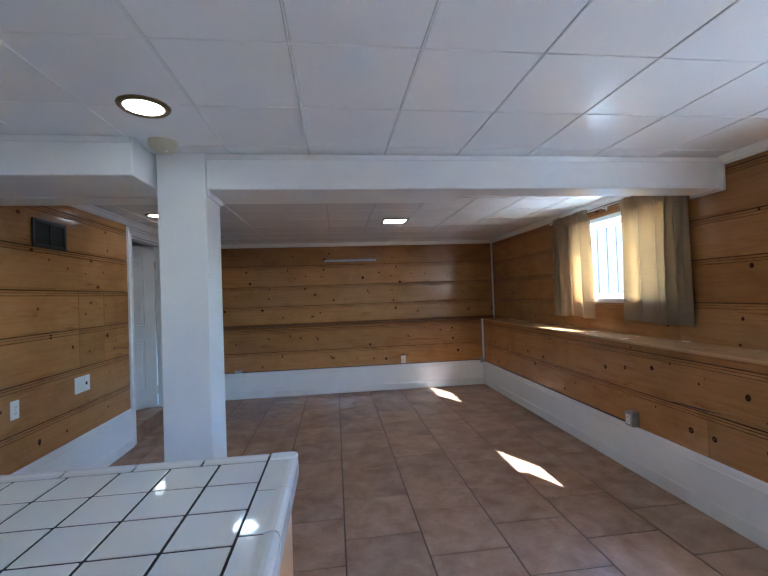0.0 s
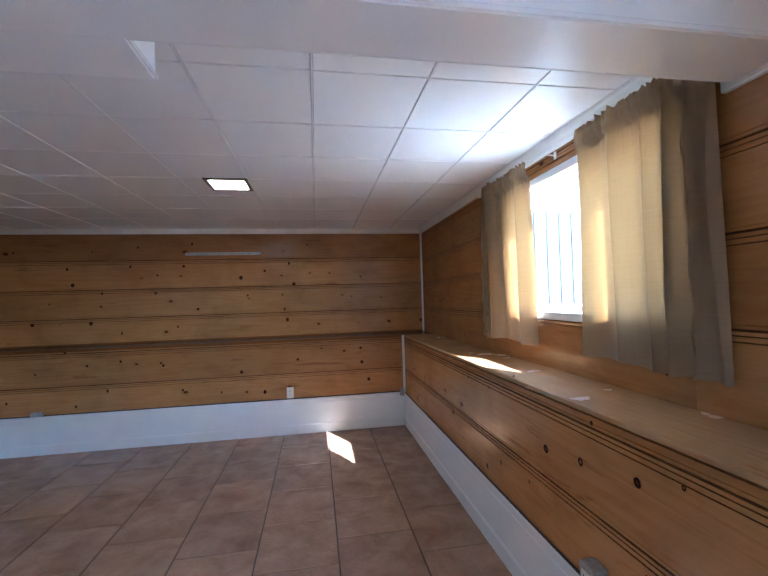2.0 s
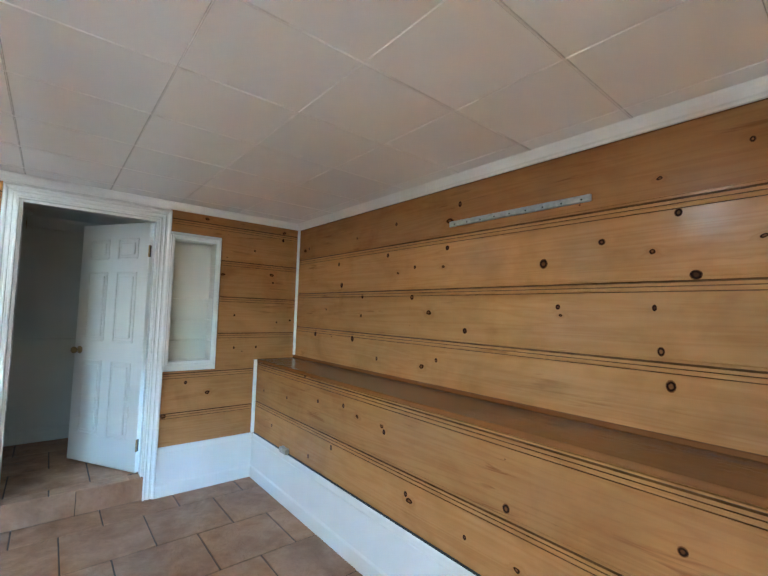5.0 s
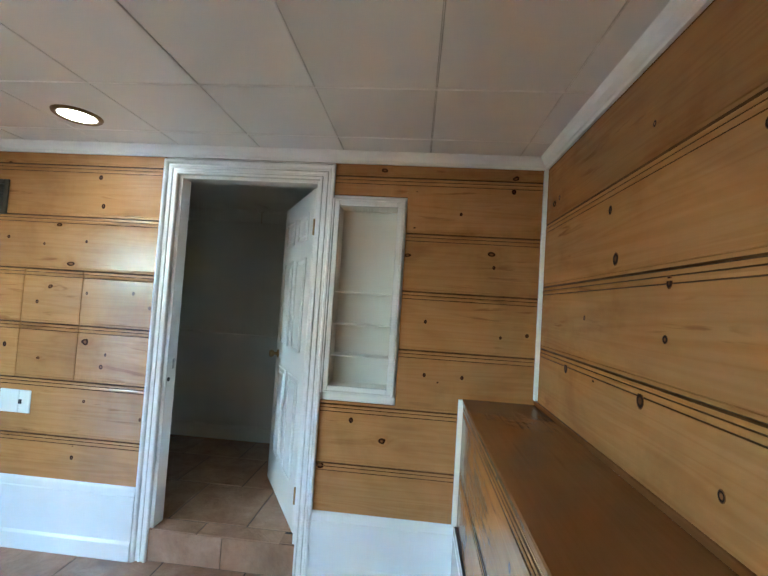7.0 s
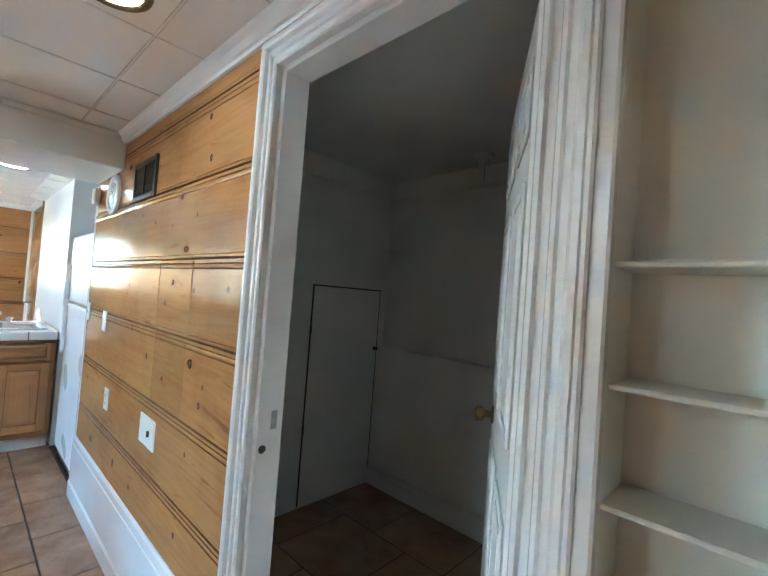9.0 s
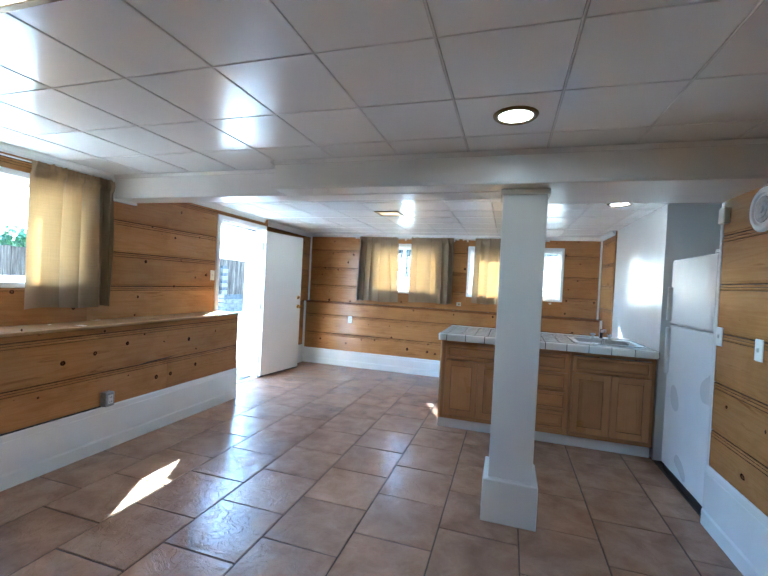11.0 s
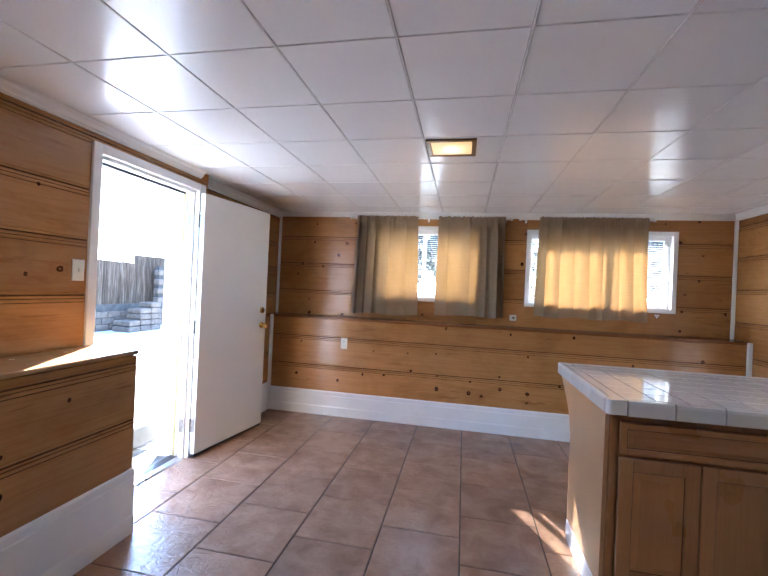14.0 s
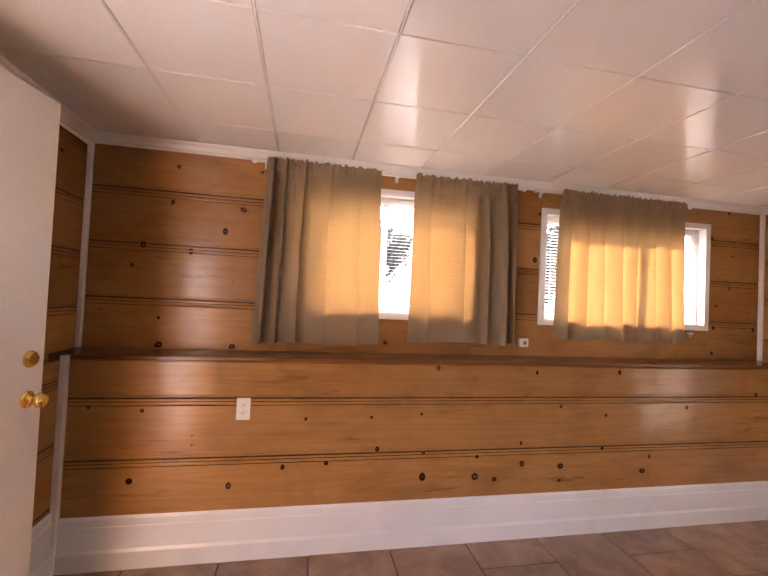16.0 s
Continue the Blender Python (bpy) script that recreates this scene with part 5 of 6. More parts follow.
def curtain(name, axis, plane, into, u0, u1, z0, z1, label, seed, gather=0, flare=0.0, nfold=7):
    """One hanging panel of cloth, shirred on a rod. gather: +1 or -1, the end where deep folds crowd."""
    rng = random.Random(seed)
    ob = thing(name, label, "curtain", group="window curtains")
    bm = B()
    nu = 300
    vs_ = [0, 0.008, 0.016, 0.024, 0.032, 0.040, 0.048, 0.058, 0.072, 0.09, 0.11, 0.135, 0.165, 0.2] + [0.2 + 0.8 * k / 22 for k in range(1, 23)]
    ph = [rng.uniform(0, 6.28) for _ in range(8)]
    # uneven fold widths, narrowing towards the gathered end
    widths = [rng.uniform(0.55, 1.45) for _ in range(40)]

    def along(s):
        return s if gather > 0 else 1 - s if gather < 0 else 0.3

    phase, acc = [], 0.0
    for i in range(nu + 1):
        s = i / nu
        g = along(s)
        rate = nfold * (0.46 + (1.0 * max(0.0, g - 0.5) if gather else 0.3))
        acc += rate * (0.7 + 0.6 * widths[int(acc * 2) % 40]) / nu
        phase.append(acc * 2 * math.pi)
    rows = []
    for v in vs_:
        z = z1 - v * (z1 - z0)
        row = []
        for i in range(nu + 1):
            s = i / nu
            g = along(s)
            deep = min(1.0, max(0.0, (g - 0.5) / 0.3)) if gather else 0.0
            e = s
            if gather > 0:
                e = 1 - (1 - s) ** 1.25
            elif gather < 0:
                e = s ** 1.25
            u = u0 + e * (u1 - u0)
            u += (u - (u0 + u1) / 2) * flare * v
            f = phase[i]
            hang = 1 - math.exp(-v * 9)
            amp = (0.017 + 0.034 * deep) * (0.35 + 0.65 * hang)
            crease = 1 - 2 * abs(math.sin(f * 0.5 + ph[0] + 0.25 * math.sin(2.2 * v + ph[1]))) ** (0.75 - 0.2 * deep)
            d = amp * crease + amp * 0.55 * math.sin(f * 0.61 + ph[2] + 0.5 * v)
            d += 0.006 * v * math.sin(f * 0.21 + ph[3]) + 0.003 * math.sin(6 * v + f * 0.3 + ph[4])
            u += (0.012 * deep) * hang * math.sin(f + ph[5])
            # shirring below the rod fades into the long folds
            pinch = math.exp(-max(0.0, v - 0.04) * 16)
            small = math.sin(f * 3.1 + ph[6] + 1.3 * math.sin(f * 0.9)) + 0.6 * math.sin(f * 5.3 + ph[7] + 9 * v)
            d += (0.0052 + 0.003 * deep) * pinch * small
            if 0.024 < v < 0.052:
                d = d * 0.55 + 0.004                      # the pocket round the rod
            zz = z
            if v < 0.03:                                  # ruffled heading
                zz += (0.03 - v) / 0.03 * (0.004 * math.sin(f * 2.7 + ph[1]) + 0.005 * math.sin(f * 4.7 + ph[2]) + 0.004 * deep)
                d += (0.03 - v) / 0.03 * 0.006 * math.sin(f * 4.1 + ph[5])
            zz += 0.007 * math.sin(f * 0.33 + ph[2]) * v ** 4
            lo = 0.008 if v < 0.075 else -0.036
            p = plane + into * (0.045 + max(lo, d + (0.014 if v < 0.075 else 0.0)))
            row.append(bm.verts.new((u, p, zz) if axis == "x" else (p, u, zz)))
        rows.append(row)
    for r0, r1 in zip(rows, rows[1:]):
        for i in range(nu):
            bm.faces.new((r0[i], r0[i + 1], r1[i + 1], r1[i]))
    part("cloth", bm, CLOTH, ob, smooth=True)
    return ob


def curtain_rod(axis, plane, into, u0, u1, z, label):
    ob = thing("curtain_rod", label, "curtain rod", group="curtain rods")
    mid = (u0 + u1) / 2
    c = plane + into * 0.045
    part("rod", cyl(B(), (mid, c, z) if axis == "x" else (c, mid, z), axis, 0.006, u1 - u0, 10), WHITEPLASTIC, ob)
    for u in (u0, u1):
        s_ = 1 if u == u1 else -1
        part("finial", lathe(B(), (u, c, z) if axis == "x" else (c, u, z), axis, [(0.0, 0.006), (s_ * 0.004, 0.010), (s_ * 0.014, 0.014), (s_ * 0.024, 0.010), (s_ * 0.028, 0.002)], 14), WHITEPLASTIC, ob, smooth=True)
    for u in (u0 + 0.05, mid, u1 - 0.05):
        a, b_ = sorted((plane + into * 0.0005, plane + into * 0.045))
        w_, p_ = sorted((plane + into * 0.0005, plane + into * 0.006))
        bm = B()
        if axis == "x":
            box(bm, u - 0.005, u + 0.005, a, b_, z - 0.012, z - 0.0065, 0.001)
            box(bm, u - 0.010, u + 0.010, w_, p_, z - 0.03, z + 0.012, 0.002)
        else:
            box(bm, a, b_, u - 0.005, u + 0.005, z - 0.012, z - 0.0065, 0.001)
            box(bm, w_, p_, u - 0.010, u + 0.010, z - 0.03, z + 0.012, 0.002)
        part("bracket", bm, WHITEPLASTIC, ob)
    return ob


SF, EF = SY + BD + 0.012, EX - BD - 0.012
curtain("curtain", "x", SF, 1, 1.125, 1.80, 1.10, 2.172, "taupe cloth curtain panel, sunlit through the blind", 3, gather=1, flare=0.10)
curtain("curtain", "x", SF, 1, 0.215, 0.905, 1.125, 2.170, "taupe cloth curtain panel, sunlit through the blind", 8, gather=-1, flare=0.02)
curtain("curtain", "x", SF, 1, -1.118, -0.115, 1.165, 2.175, "taupe cloth curtain panel glowing in the sun", 12, nfold=8, flare=0.04)
curtain("curtain", "y", EF, -1, 2.665, 3.27, 1.10, 2.165, "taupe cloth curtain panel beside the bright window", 21, gather=1, flare=0.06)
curtain("curtain", "y", EF, -1, 1.575, 2.205, 1.10, 2.15, "taupe cloth curtain panel, deep folds at one side", 34, gather=-1, flare=0.03)
curtain_rod("x", SY + BD, 1, 0.17, 1.86, 2.150, "thin white curtain rod with ball ends")
curtain_rod("x", SY + BD, 1, -1.16, 0.06, 2.152, "thin white curtain rod with ball ends")
curtain_rod("y", EX - BD, -1, 1.58, 3.36, 2.138, "thin white curtain rod with ball ends")
cord = thing("window_crank", "small white latch under the window", "latch", at=(-1.24, SY + BD + 0.004, 1.235))
part("latch", box(B(), -0.02, 0.02, 0, 0.02, -0.008, 0.008, 0.003), WHITEPLASTIC, cord)
part("pull", box(B(), -0.005, 0.005, 0.006, 0.014, -0.028, -0.0085, 0.002), WHITEPLASTIC, cord)
plug = thing("phone_jack", "ivory surface jack on the ledge wall", "jack", at=(0.10, SY + BD, 1.135))
part("body", box(B(), -0.035, 0.035, 0, 0.022, -0.03, 0.03, 0.005), PLASTIC, plug)
part("port", cyl(B(), (-0.005, 0.0225, 0), "y", 0.013, 0.003, 16), OLDBRASS, plug)

# ---- peninsula counter, cabinets, sink ----
CT, CN, CS, CE, CW = 0.947, 0.222, -0.715, -0.008, -1.90
FACE = 0.148                                      # front plane of the cabinet boxes


DARKGLAZE = plain("dark_glaze", (0.13, 0.058, 0.022), 0.5, var=0.3, scale=20, bumpy=0)


def front(name, x0, x1, z0, z1, y, fw, material, parent, t=0.019):
    """A frame-and-panel front facing +y: a slab, its stiles and rails, a raised centre and the stained groove round it."""
    slab = part(name, box(B(), x0, x1, y, y + t * 0.55, z0, z1, 0.001), material, parent)
    for nm, a in (("stile", (x0, x0 + fw, z0, z1)), ("stile", (x1 - fw, x1, z0, z1)), ("rail", (x0 + fw, x1 - fw, z0, z0 + fw)), ("rail", (x0 + fw, x1 - fw, z1 - fw, z1))):
        part(nm, box(B(), a[0], a[1], y + 0.001, y + t, a[2], a[3], 0.003), material, slab)
    xa, xb, za, zb = x0 + fw + 0.004, x1 - fw - 0.004, z0 + fw + 0.004, z1 - fw - 0.004
    k = min(0.028, (xb - xa) * 0.2, (zb - za) * 0.25)
    bm = B()
    lo = [bm.verts.new((x, y + t * 0.56, z)) for x, z in ((xa, za), (xb, za), (xb, zb), (xa, zb))]
    hi = [bm.verts.new((x, y + t * 0.98, z)) for x, z in ((xa + k, za + k), (xb - k, za + k), (xb - k, zb - k), (xa + k, zb - k))]
    bm.faces.new(hi)
    for i in range(4):
        bm.faces.new((lo[i], lo[(i + 1) % 4], hi[(i + 1) % 4], hi[i]))
    bmesh.ops.recalc_face_normals(bm, faces=bm.faces[:])
    part("raised_panel", bm, material, slab)
    bm = B()
    g, ya, yb = 0.0035, y + 0.0106, y + 0.0112
    a0, a1, b0, b1 = x0 + fw, x1 - fw, z0 + fw, z1 - fw
    for q_ in ((a0, a0 + g, b0, b1), (a1 - g, a1, b0, b1), (a0 + g, a1 - g, b0, b0 + g), (a0 + g, a1 - g, b1 - g, b1)):
        box(bm, q_[0], q_[1], ya, yb, q_[2], q_[3])
    part("glazed_groove", bm, DARKGLAZE, slab, "dark glaze in the panel groove")
    return slab


def cabinet(x0, x1, fronts, label, body_top=0.884):
    ob = thing("base_cabinet", label, "cabinet", group="kitchen base cabinets")
    bm = B()
    box(bm, x0 + 0.001, x1 - 0.001, -0.40, FACE - 0.02, 0.105, body_top)
    part("body", bm, OAK["z"], ob)
    bm = B()
    w = 0.032
    for a in ((x0 + 0.001, x0 + w, 0.105, 0.884), (x1 - w, x1 - 0.001, 0.105, 0.884), (x0 + w, x1 - w, 0.848, 0.884), (x0 + w, x1 - w, 0.105, 0.142)):
        box(bm, a[0], a[1], FACE - 0.02, FACE, a[2], a[3], 0.0008)
    part("face_frame", bm, OAK["z"], ob)
    for kind, xa, xb, za, zb in fronts:
        nm, mt = ("door", OAK["z"]) if kind == "d" else ("drawer_front", OAK["x"])
        fw = 0.055 if kind == "d" else 0.026
        front(nm, xa, xb, za, zb, FACE + 0.0006, fw, mt, ob)
    return ob


cabinet(-0.735, -0.045, [("w", -0.715, -0.085, 0.705, 0.842), ("d", -0.398, -0.085, 0.150, 0.690), ("d", -0.715, -0.404, 0.150, 0.690)], "oak base cabinet with two raised-panel doors and a drawer")
cabinet(-1.215, -0.737, [("w", -1.195, -0.757, z_, z_ + h_) for z_, h_ in ((0.150, 0.165), (0.330, 0.165), (0.510, 0.165), (0.690, 0.152))], "oak base cabinet with a stack of four drawers")
cabinet(-1.895, -1.217, [("w", -1.86, -1.24, 0.705, 0.842), ("d", -1.547, -1.24, 0.150, 0.690), ("d", -1.86, -1.553, 0.150, 0.690)], "oak sink cabinet with two raised-panel doors", body_top=0.74)
kick = thing("toe_kick", "white painted toe kick board under the cabinets", "toe kick")
part("front_board", box(B(), -1.895, -0.040, 0.080, 0.098, -0.003, 0.103, 0.002), TRIM, kick)
part("end_board", box(B(), -0.040, -0.022, -0.40, 0.098, -0.003, 0.103, 0.002), TRIM, kick)
endp = thing("end_panel", "pale wood end panel of the peninsula with a corbel", "panel")
part("panel", box(B(), -0.043, -0.026, -0.405, FACE, 0.1045, 0.886, 0.001), PANEL_OAK, endp)
part("back_panel", box(B(), -1.895, -0.044, -0.405, -0.401, -0.003, 0.886), PANEL_OAK, endp)
corb = [(-0.405, 0.886), (-0.405, 0.60), (-0.42, 0.60), (-0.44, 0.66), (-0.48, 0.72), (-0.54, 0.775), (-0.60, 0.82), (-0.655, 0.86), (-0.665, 0.886)]
part("corbel", sweep(B(), corb, -0.043, -0.027, "x"), PANEL_OAK, endp, "curved wooden corbel")
part("corbel", sweep(B(), corb, -0.96, -0.94, "x"), PANEL_OAK, endp, "curved wooden corbel")
part("brace", sweep(B(), [(-0.405, 0.42), (-0.405, 0.46), (-0.60, 0.80), (-0.62, 0.78)], -0.12, -0.08, "x"), PANEL_OAK, endp)

counter = thing("counter", "white glazed tile counter top with dark grout", "counter")
SINK = (-1.83, -1.27, -0.42, 0.02)
bm = B()
for a in ((CW, SINK[0], CS + 0.012, CN - 0.012), (SINK[1], CE - 0.012, CS + 0.012, CN - 0.012), (SINK[0], SINK[1], CS + 0.012, SINK[2]), (SINK[0], SINK[1], SINK[3], CN - 0.012)):
    box(bm, *a, 0.887, CT - 0.0022)
part("grout_bed", bm, GROUT, counter)

# counter tiles: rim caps with a rolled edge, then the field
PITCH, RPITCH, G = 0.129, 0.180, 0.0032
RIM_N, RIM_E = 0.050, 0.081                       # rim widths along the long sides and along the end


def rim_profile(s, e, w):
    """Cross section of a rolled rim tile: s +1 or -1 is the way it faces, e the plane of its face."""
    return [(e - s * (w - G), CT - 0.0005), (e - s * (w - G), CT - 0.012), (e - s * 0.012, CT - 0.012), (e - s * 0.012, CT - 0.062), (e - s * 0.001, CT - 0.062), (e, CT - 0.058), (e, CT - 0.012), (e - s * 0.003, CT - 0.0015),
            (e - s * 0.010, CT + 0.0035), (e - s * 0.020, CT + 0.0035), (e - s * 0.034, CT)]


x_ = CE - RIM_E
while x_ > CW + 0.01:
    xa = max(CW, x_ - RPITCH)
    for s_, e_ in ((1, CN), (-1, CS)):
        part("rim_tile", sweep(B(), rim_profile(s_, e_, RIM_N), xa + G, x_ - G, "x"), COUNTERTILE, counter)
    x_ -= RPITCH
ends = [CN - RIM_N, -0.003, -0.188, -0.373, -0.558, CS + RIM_N]
for yb_, ya_ in zip(ends, ends[1:]):
    part("rim_tile", sweep(B(), rim_profile(1, CE, RIM_E), ya_ + G, yb_ - G, "y"), COUNTERTILE, counter)
for s_, e_ in ((1, CN), (-1, CS)):
    pts = [(CE - RIM_E + G, e_ - s_ * (RIM_N - G)), (CE - RIM_E + G, e_ - s_ * 0.001)]
    for k in range(6):
        a_ = radians(90 - 18 * k)
        pts.append((CE - 0.022 + 0.022 * math.cos(a_), e_ - s_ * (0.022 - 0.022 * math.sin(a_))))
    pts.append((CE - 0.001, e_ - s_ * (RIM_N - G)))
    bm = sweep(B(), pts, CT - 0.062, CT + 0.003, "z")
    bmesh.ops.bevel(bm, geom=[e for e in bm.edges if abs(e.verts[0].co.z - e.verts[1].co.z) < 1e-5], offset=0.004, segments=2, profile=0.5, affect="EDGES")
    part("corner_tile", bm, COUNTERTILE, counter)
tile_me = {}
x_ = CE - RIM_E
while x_ > CW + 0.01:
    xa = max(CW, x_ - PITCH)
    y_ = CN - RIM_N
    while y_ > CS + RIM_N + 0.01:
        ya = max(CS + RIM_N, y_ - PITCH)
        cx, cy = (xa + x_) / 2, (ya + y_) / 2
        if not (SINK[0] < cx < SINK[1] and SINK[2] < cy < SINK[3]):
            key = (round(x_ - xa, 3), round(y_ - ya, 3))
            if key not in tile_me:
                hx, hy = key[0] / 2 - G, key[1] / 2 - G
                tl = part("tile", box(B(), -hx, hx, -hy, hy, -0.006, 0.0, 0.0016), COUNTERTILE, counter)
                tile_me[key] = tl.data
            else:
                tl = new("tile", tile_me[key])
                tl.parent = counter
            tl.location = (cx, cy, CT)
        y_ -= PITCH
    x_ -= PITCH

sink = thing("kitchen_sink", "stainless steel drop-in sink in the tile counter", "sink")
bm = B()
sx0, sx1, sy0, sy1 = SINK
for a in ((sx0 - 0.015, sx1 + 0.015, sy1 - 0.035, sy1 + 0.012), (sx0 - 0.015, sx1 + 0.015, sy0 - 0.012, sy0 + 0.07), (sx0 - 0.015, sx0 + 0.03, sy0 + 0.07, sy1 - 0.035), (sx1 - 0.03, sx1 + 0.015, sy0 + 0.07, sy1 - 0.035)):
    box(bm, *a, CT + 0.001, CT + 0.009, 0.003)
part("rim", bm, STEEL, sink)
bm = B()
x0_, x1_, y0_, y1_ = sx0 + 0.03, sx1 - 0.03, sy0 + 0.07, sy1 - 0.035
top = [bm.verts.new(p) for p in ((x0_, y0_, CT + 0.002), (x1_, y0_, CT + 0.002), (x1_, y1_, CT + 0.002), (x0_, y1_, CT + 0.002))]
low = [bm.verts.new(p) for p in ((x0_ + 0.03, y0_ + 0.03, CT - 0.17), (x1_ - 0.03, y0_ + 0.03, CT - 0.17), (x1_ - 0.03, y1_ - 0.03, CT - 0.17), (x0_ + 0.03, y1_ - 0.03, CT - 0.17))]
bm.faces.new(low)
for i in range(4):
    bm.faces.new((top[i], top[(i + 1) % 4], low[(i + 1) % 4], low[i]))
part("basin", bm, STEEL, sink)
faucet = thing("faucet", "dark and chrome kitchen faucet with two handles", "faucet", at=(-1.56, -0.385, CT + 0.009))
part("deck_plate", box(B(), -0.10, 0.10, -0.025, 0.025, 0, 0.012, 0.005, 2), STEEL, faucet)
part("spout", cyl(B(), (0, 0, 0.055), "z", 0.014, 0.09, 14), BROWNMETAL, faucet)
part("spout_arm", sweep(B(), [(-0.005, 0.085), (0.16, 0.115), (0.17, 0.105), (0.165, 0.085), (0.15, 0.095), (0, 0.066)], -0.010, 0.010, "x"), STEEL, faucet)
for x_ in (-0.075, 0.075):
    part("handle", lathe(B(), (x_, 0, 0.012), "z", [(0, 0.014), (0.02, 0.012), (0.03, 0.024), (0.042, 0.022), (0.046, 0.004)], 14), STEEL, faucet)

# refrigerator in its alcove
fr = thing("refrigerator", "tall white top-freezer refrigerator in an alcove", "refrigerator")
part("cabinet_body", box(B(), WX - 0.68, WX - 0.06, 0.30, 1.06, 0.0, 1.72, 0.006), FRIDGE, fr)
part("lower_door", box(B(), WX - 0.058, WX - 0.002, 0.302, 1.058, 0.06, 1.19, 0.012, 2), FRIDGE, fr)
part("freezer_door", box(B(), WX - 0.058, WX - 0.002, 0.302, 1.058, 1.205, 1.72, 0.012, 2), FRIDGE, fr)
part("hinge_cap", box(B(), WX - 0.07, WX - 0.01, 0.99, 1.05, 1.7205, 1.745, 0.004), DULLSTEEL, fr, "grey hinge cap")
part("grille", box(B(), WX - 0.055, WX - 0.02, 0.31, 1.05, 0.0, 0.055), BROWNMETAL, fr)
for z0_, z1_ in ((0.80, 1.17), (1.225, 1.5)):
    part("handle", box(B(), WX - 0.002, WX + 0.03, 0.33, 0.352, z0_, z1_, 0.006), FRIDGE, fr)
# ---- outdoors ----
tagged(obj("ground", box(B(), -300, 300, -300, 300, -0.4, -0.125), SOIL), "dark earth around the house", "ground", kind="structure")
tagged(obj("patio", box(B(), EX + THICK + 0.001, 16.0, -15.0, 14.0, -0.3, -0.03), CONCRETE), "pale sunlit concrete patio", "pavement", kind="structure")
tagged(obj("door_step", box(B(), EX + THICK + 0.002, 4.1, -0.74, 1.2, -0.029, -0.006, 0.004), STEPSTONE), "concrete step at the door", "step", kind="structure")
tagged(obj("kerb", box(B(), 3.14, 3.42, -1.05, 0.10, -0.0055, 0.17, 0.015), STEPSTONE), "low concrete step block before the door", "kerb", kind="structure")
tagged(obj("south_ground", box(B(), -8, EX + THICK, -12.0, SY - THICK - 0.001, -0.3, 0.6), GRASS), "raised dry garden ground along the house", "ground", kind="structure")
tagged(obj("eave", box(B(), WX - 1.0, EX + 0.3, SY - THICK - 0.54, SY - THICK - 0.0005, 2.42, 2.5), SIDING), "pale roof eave over the windows", "eave", kind="structure")
tagged(obj("upper_floor", box(B(), CX - 0.4, EX + THICK, SY - THICK, NY + THICK, CEIL + 0.101, CEIL + 2.6), SIDING), "pale upper storey of the house", "house", kind="structure")

# retaining wall of stone blocks with a board fence on top
rw = tagged(new("retaining_wall"), "low retaining wall of split grey stone blocks", "wall", kind="structure")
rng = random.Random(4)
FX = 9.6
for k in range(3):
    yy = -14.0 + (0.2 if k % 2 else 0.0)
    while yy < 3.0:
        w = 0.40
        part("block", box(B(), FX + 0.02 * k, FX + 0.3, yy + 0.006, yy + w - 0.006, -0.03 + k * 0.163 + 0.004, -0.03 + (k + 1) * 0.163, 0.014), BLOCK, rw)
        yy += w
pil = tagged(new("stone_pillar"), "stepped pillar of stacked rounded stone blocks", "pillar", kind="structure")
for k in range(5):
    for j in range(3 - (k > 1) - (k > 3)):
        part("block", box(B(), FX - 0.75 + 0.03 * k, FX - 0.2, -7.75 + j * 0.36 - 0.03 * k + 0.006, -7.75 + (j + 1) * 0.36 - 0.03 * k - 0.006, -0.03 + k * 0.15, -0.03 + (k + 1) * 0.15 - 0.006, 0.035, 2), BLOCK, pil)
for k in range(4):
    part("block", box(B(), FX - 0.16, FX + 0.02, -8.60, -8.28, 0.66 + k * 0.27, 0.82 + k * 0.27, 0.03, 2), BLOCK, pil)
    part("spacer", box(B(), FX - 0.12, FX + 0.0, -8.55, -8.33, 0.821 + k * 0.27, 0.929 + k * 0.27), SOIL, pil)
fence = thing("board_fence", "weathered grey-brown upright board fence", "fence")
part("ground_beam", box(B(), FX + 0.10, FX + 0.24, -14, 3, 0.46, 0.645), SOIL, fence, "dark timber ground beam")
for k in range(119):
    yy = -14 + k * 0.143
    h_ = 1.80 + rng.uniform(-0.012, 0.012) + (0.22 if yy < -7.85 else 0)
    part("board", box(B(), FX + 0.16, FX + 0.18, yy + 0.003, yy + 0.140, 0.64, h_), FENCEWOOD, fence)
tagged(obj("garden_bank", box(B(), FX + 0.25, 40.0, -40.0, 40.0, -0.1, 0.5), LEAF), "green garden bank behind the retaining wall", "ground", kind="structure")

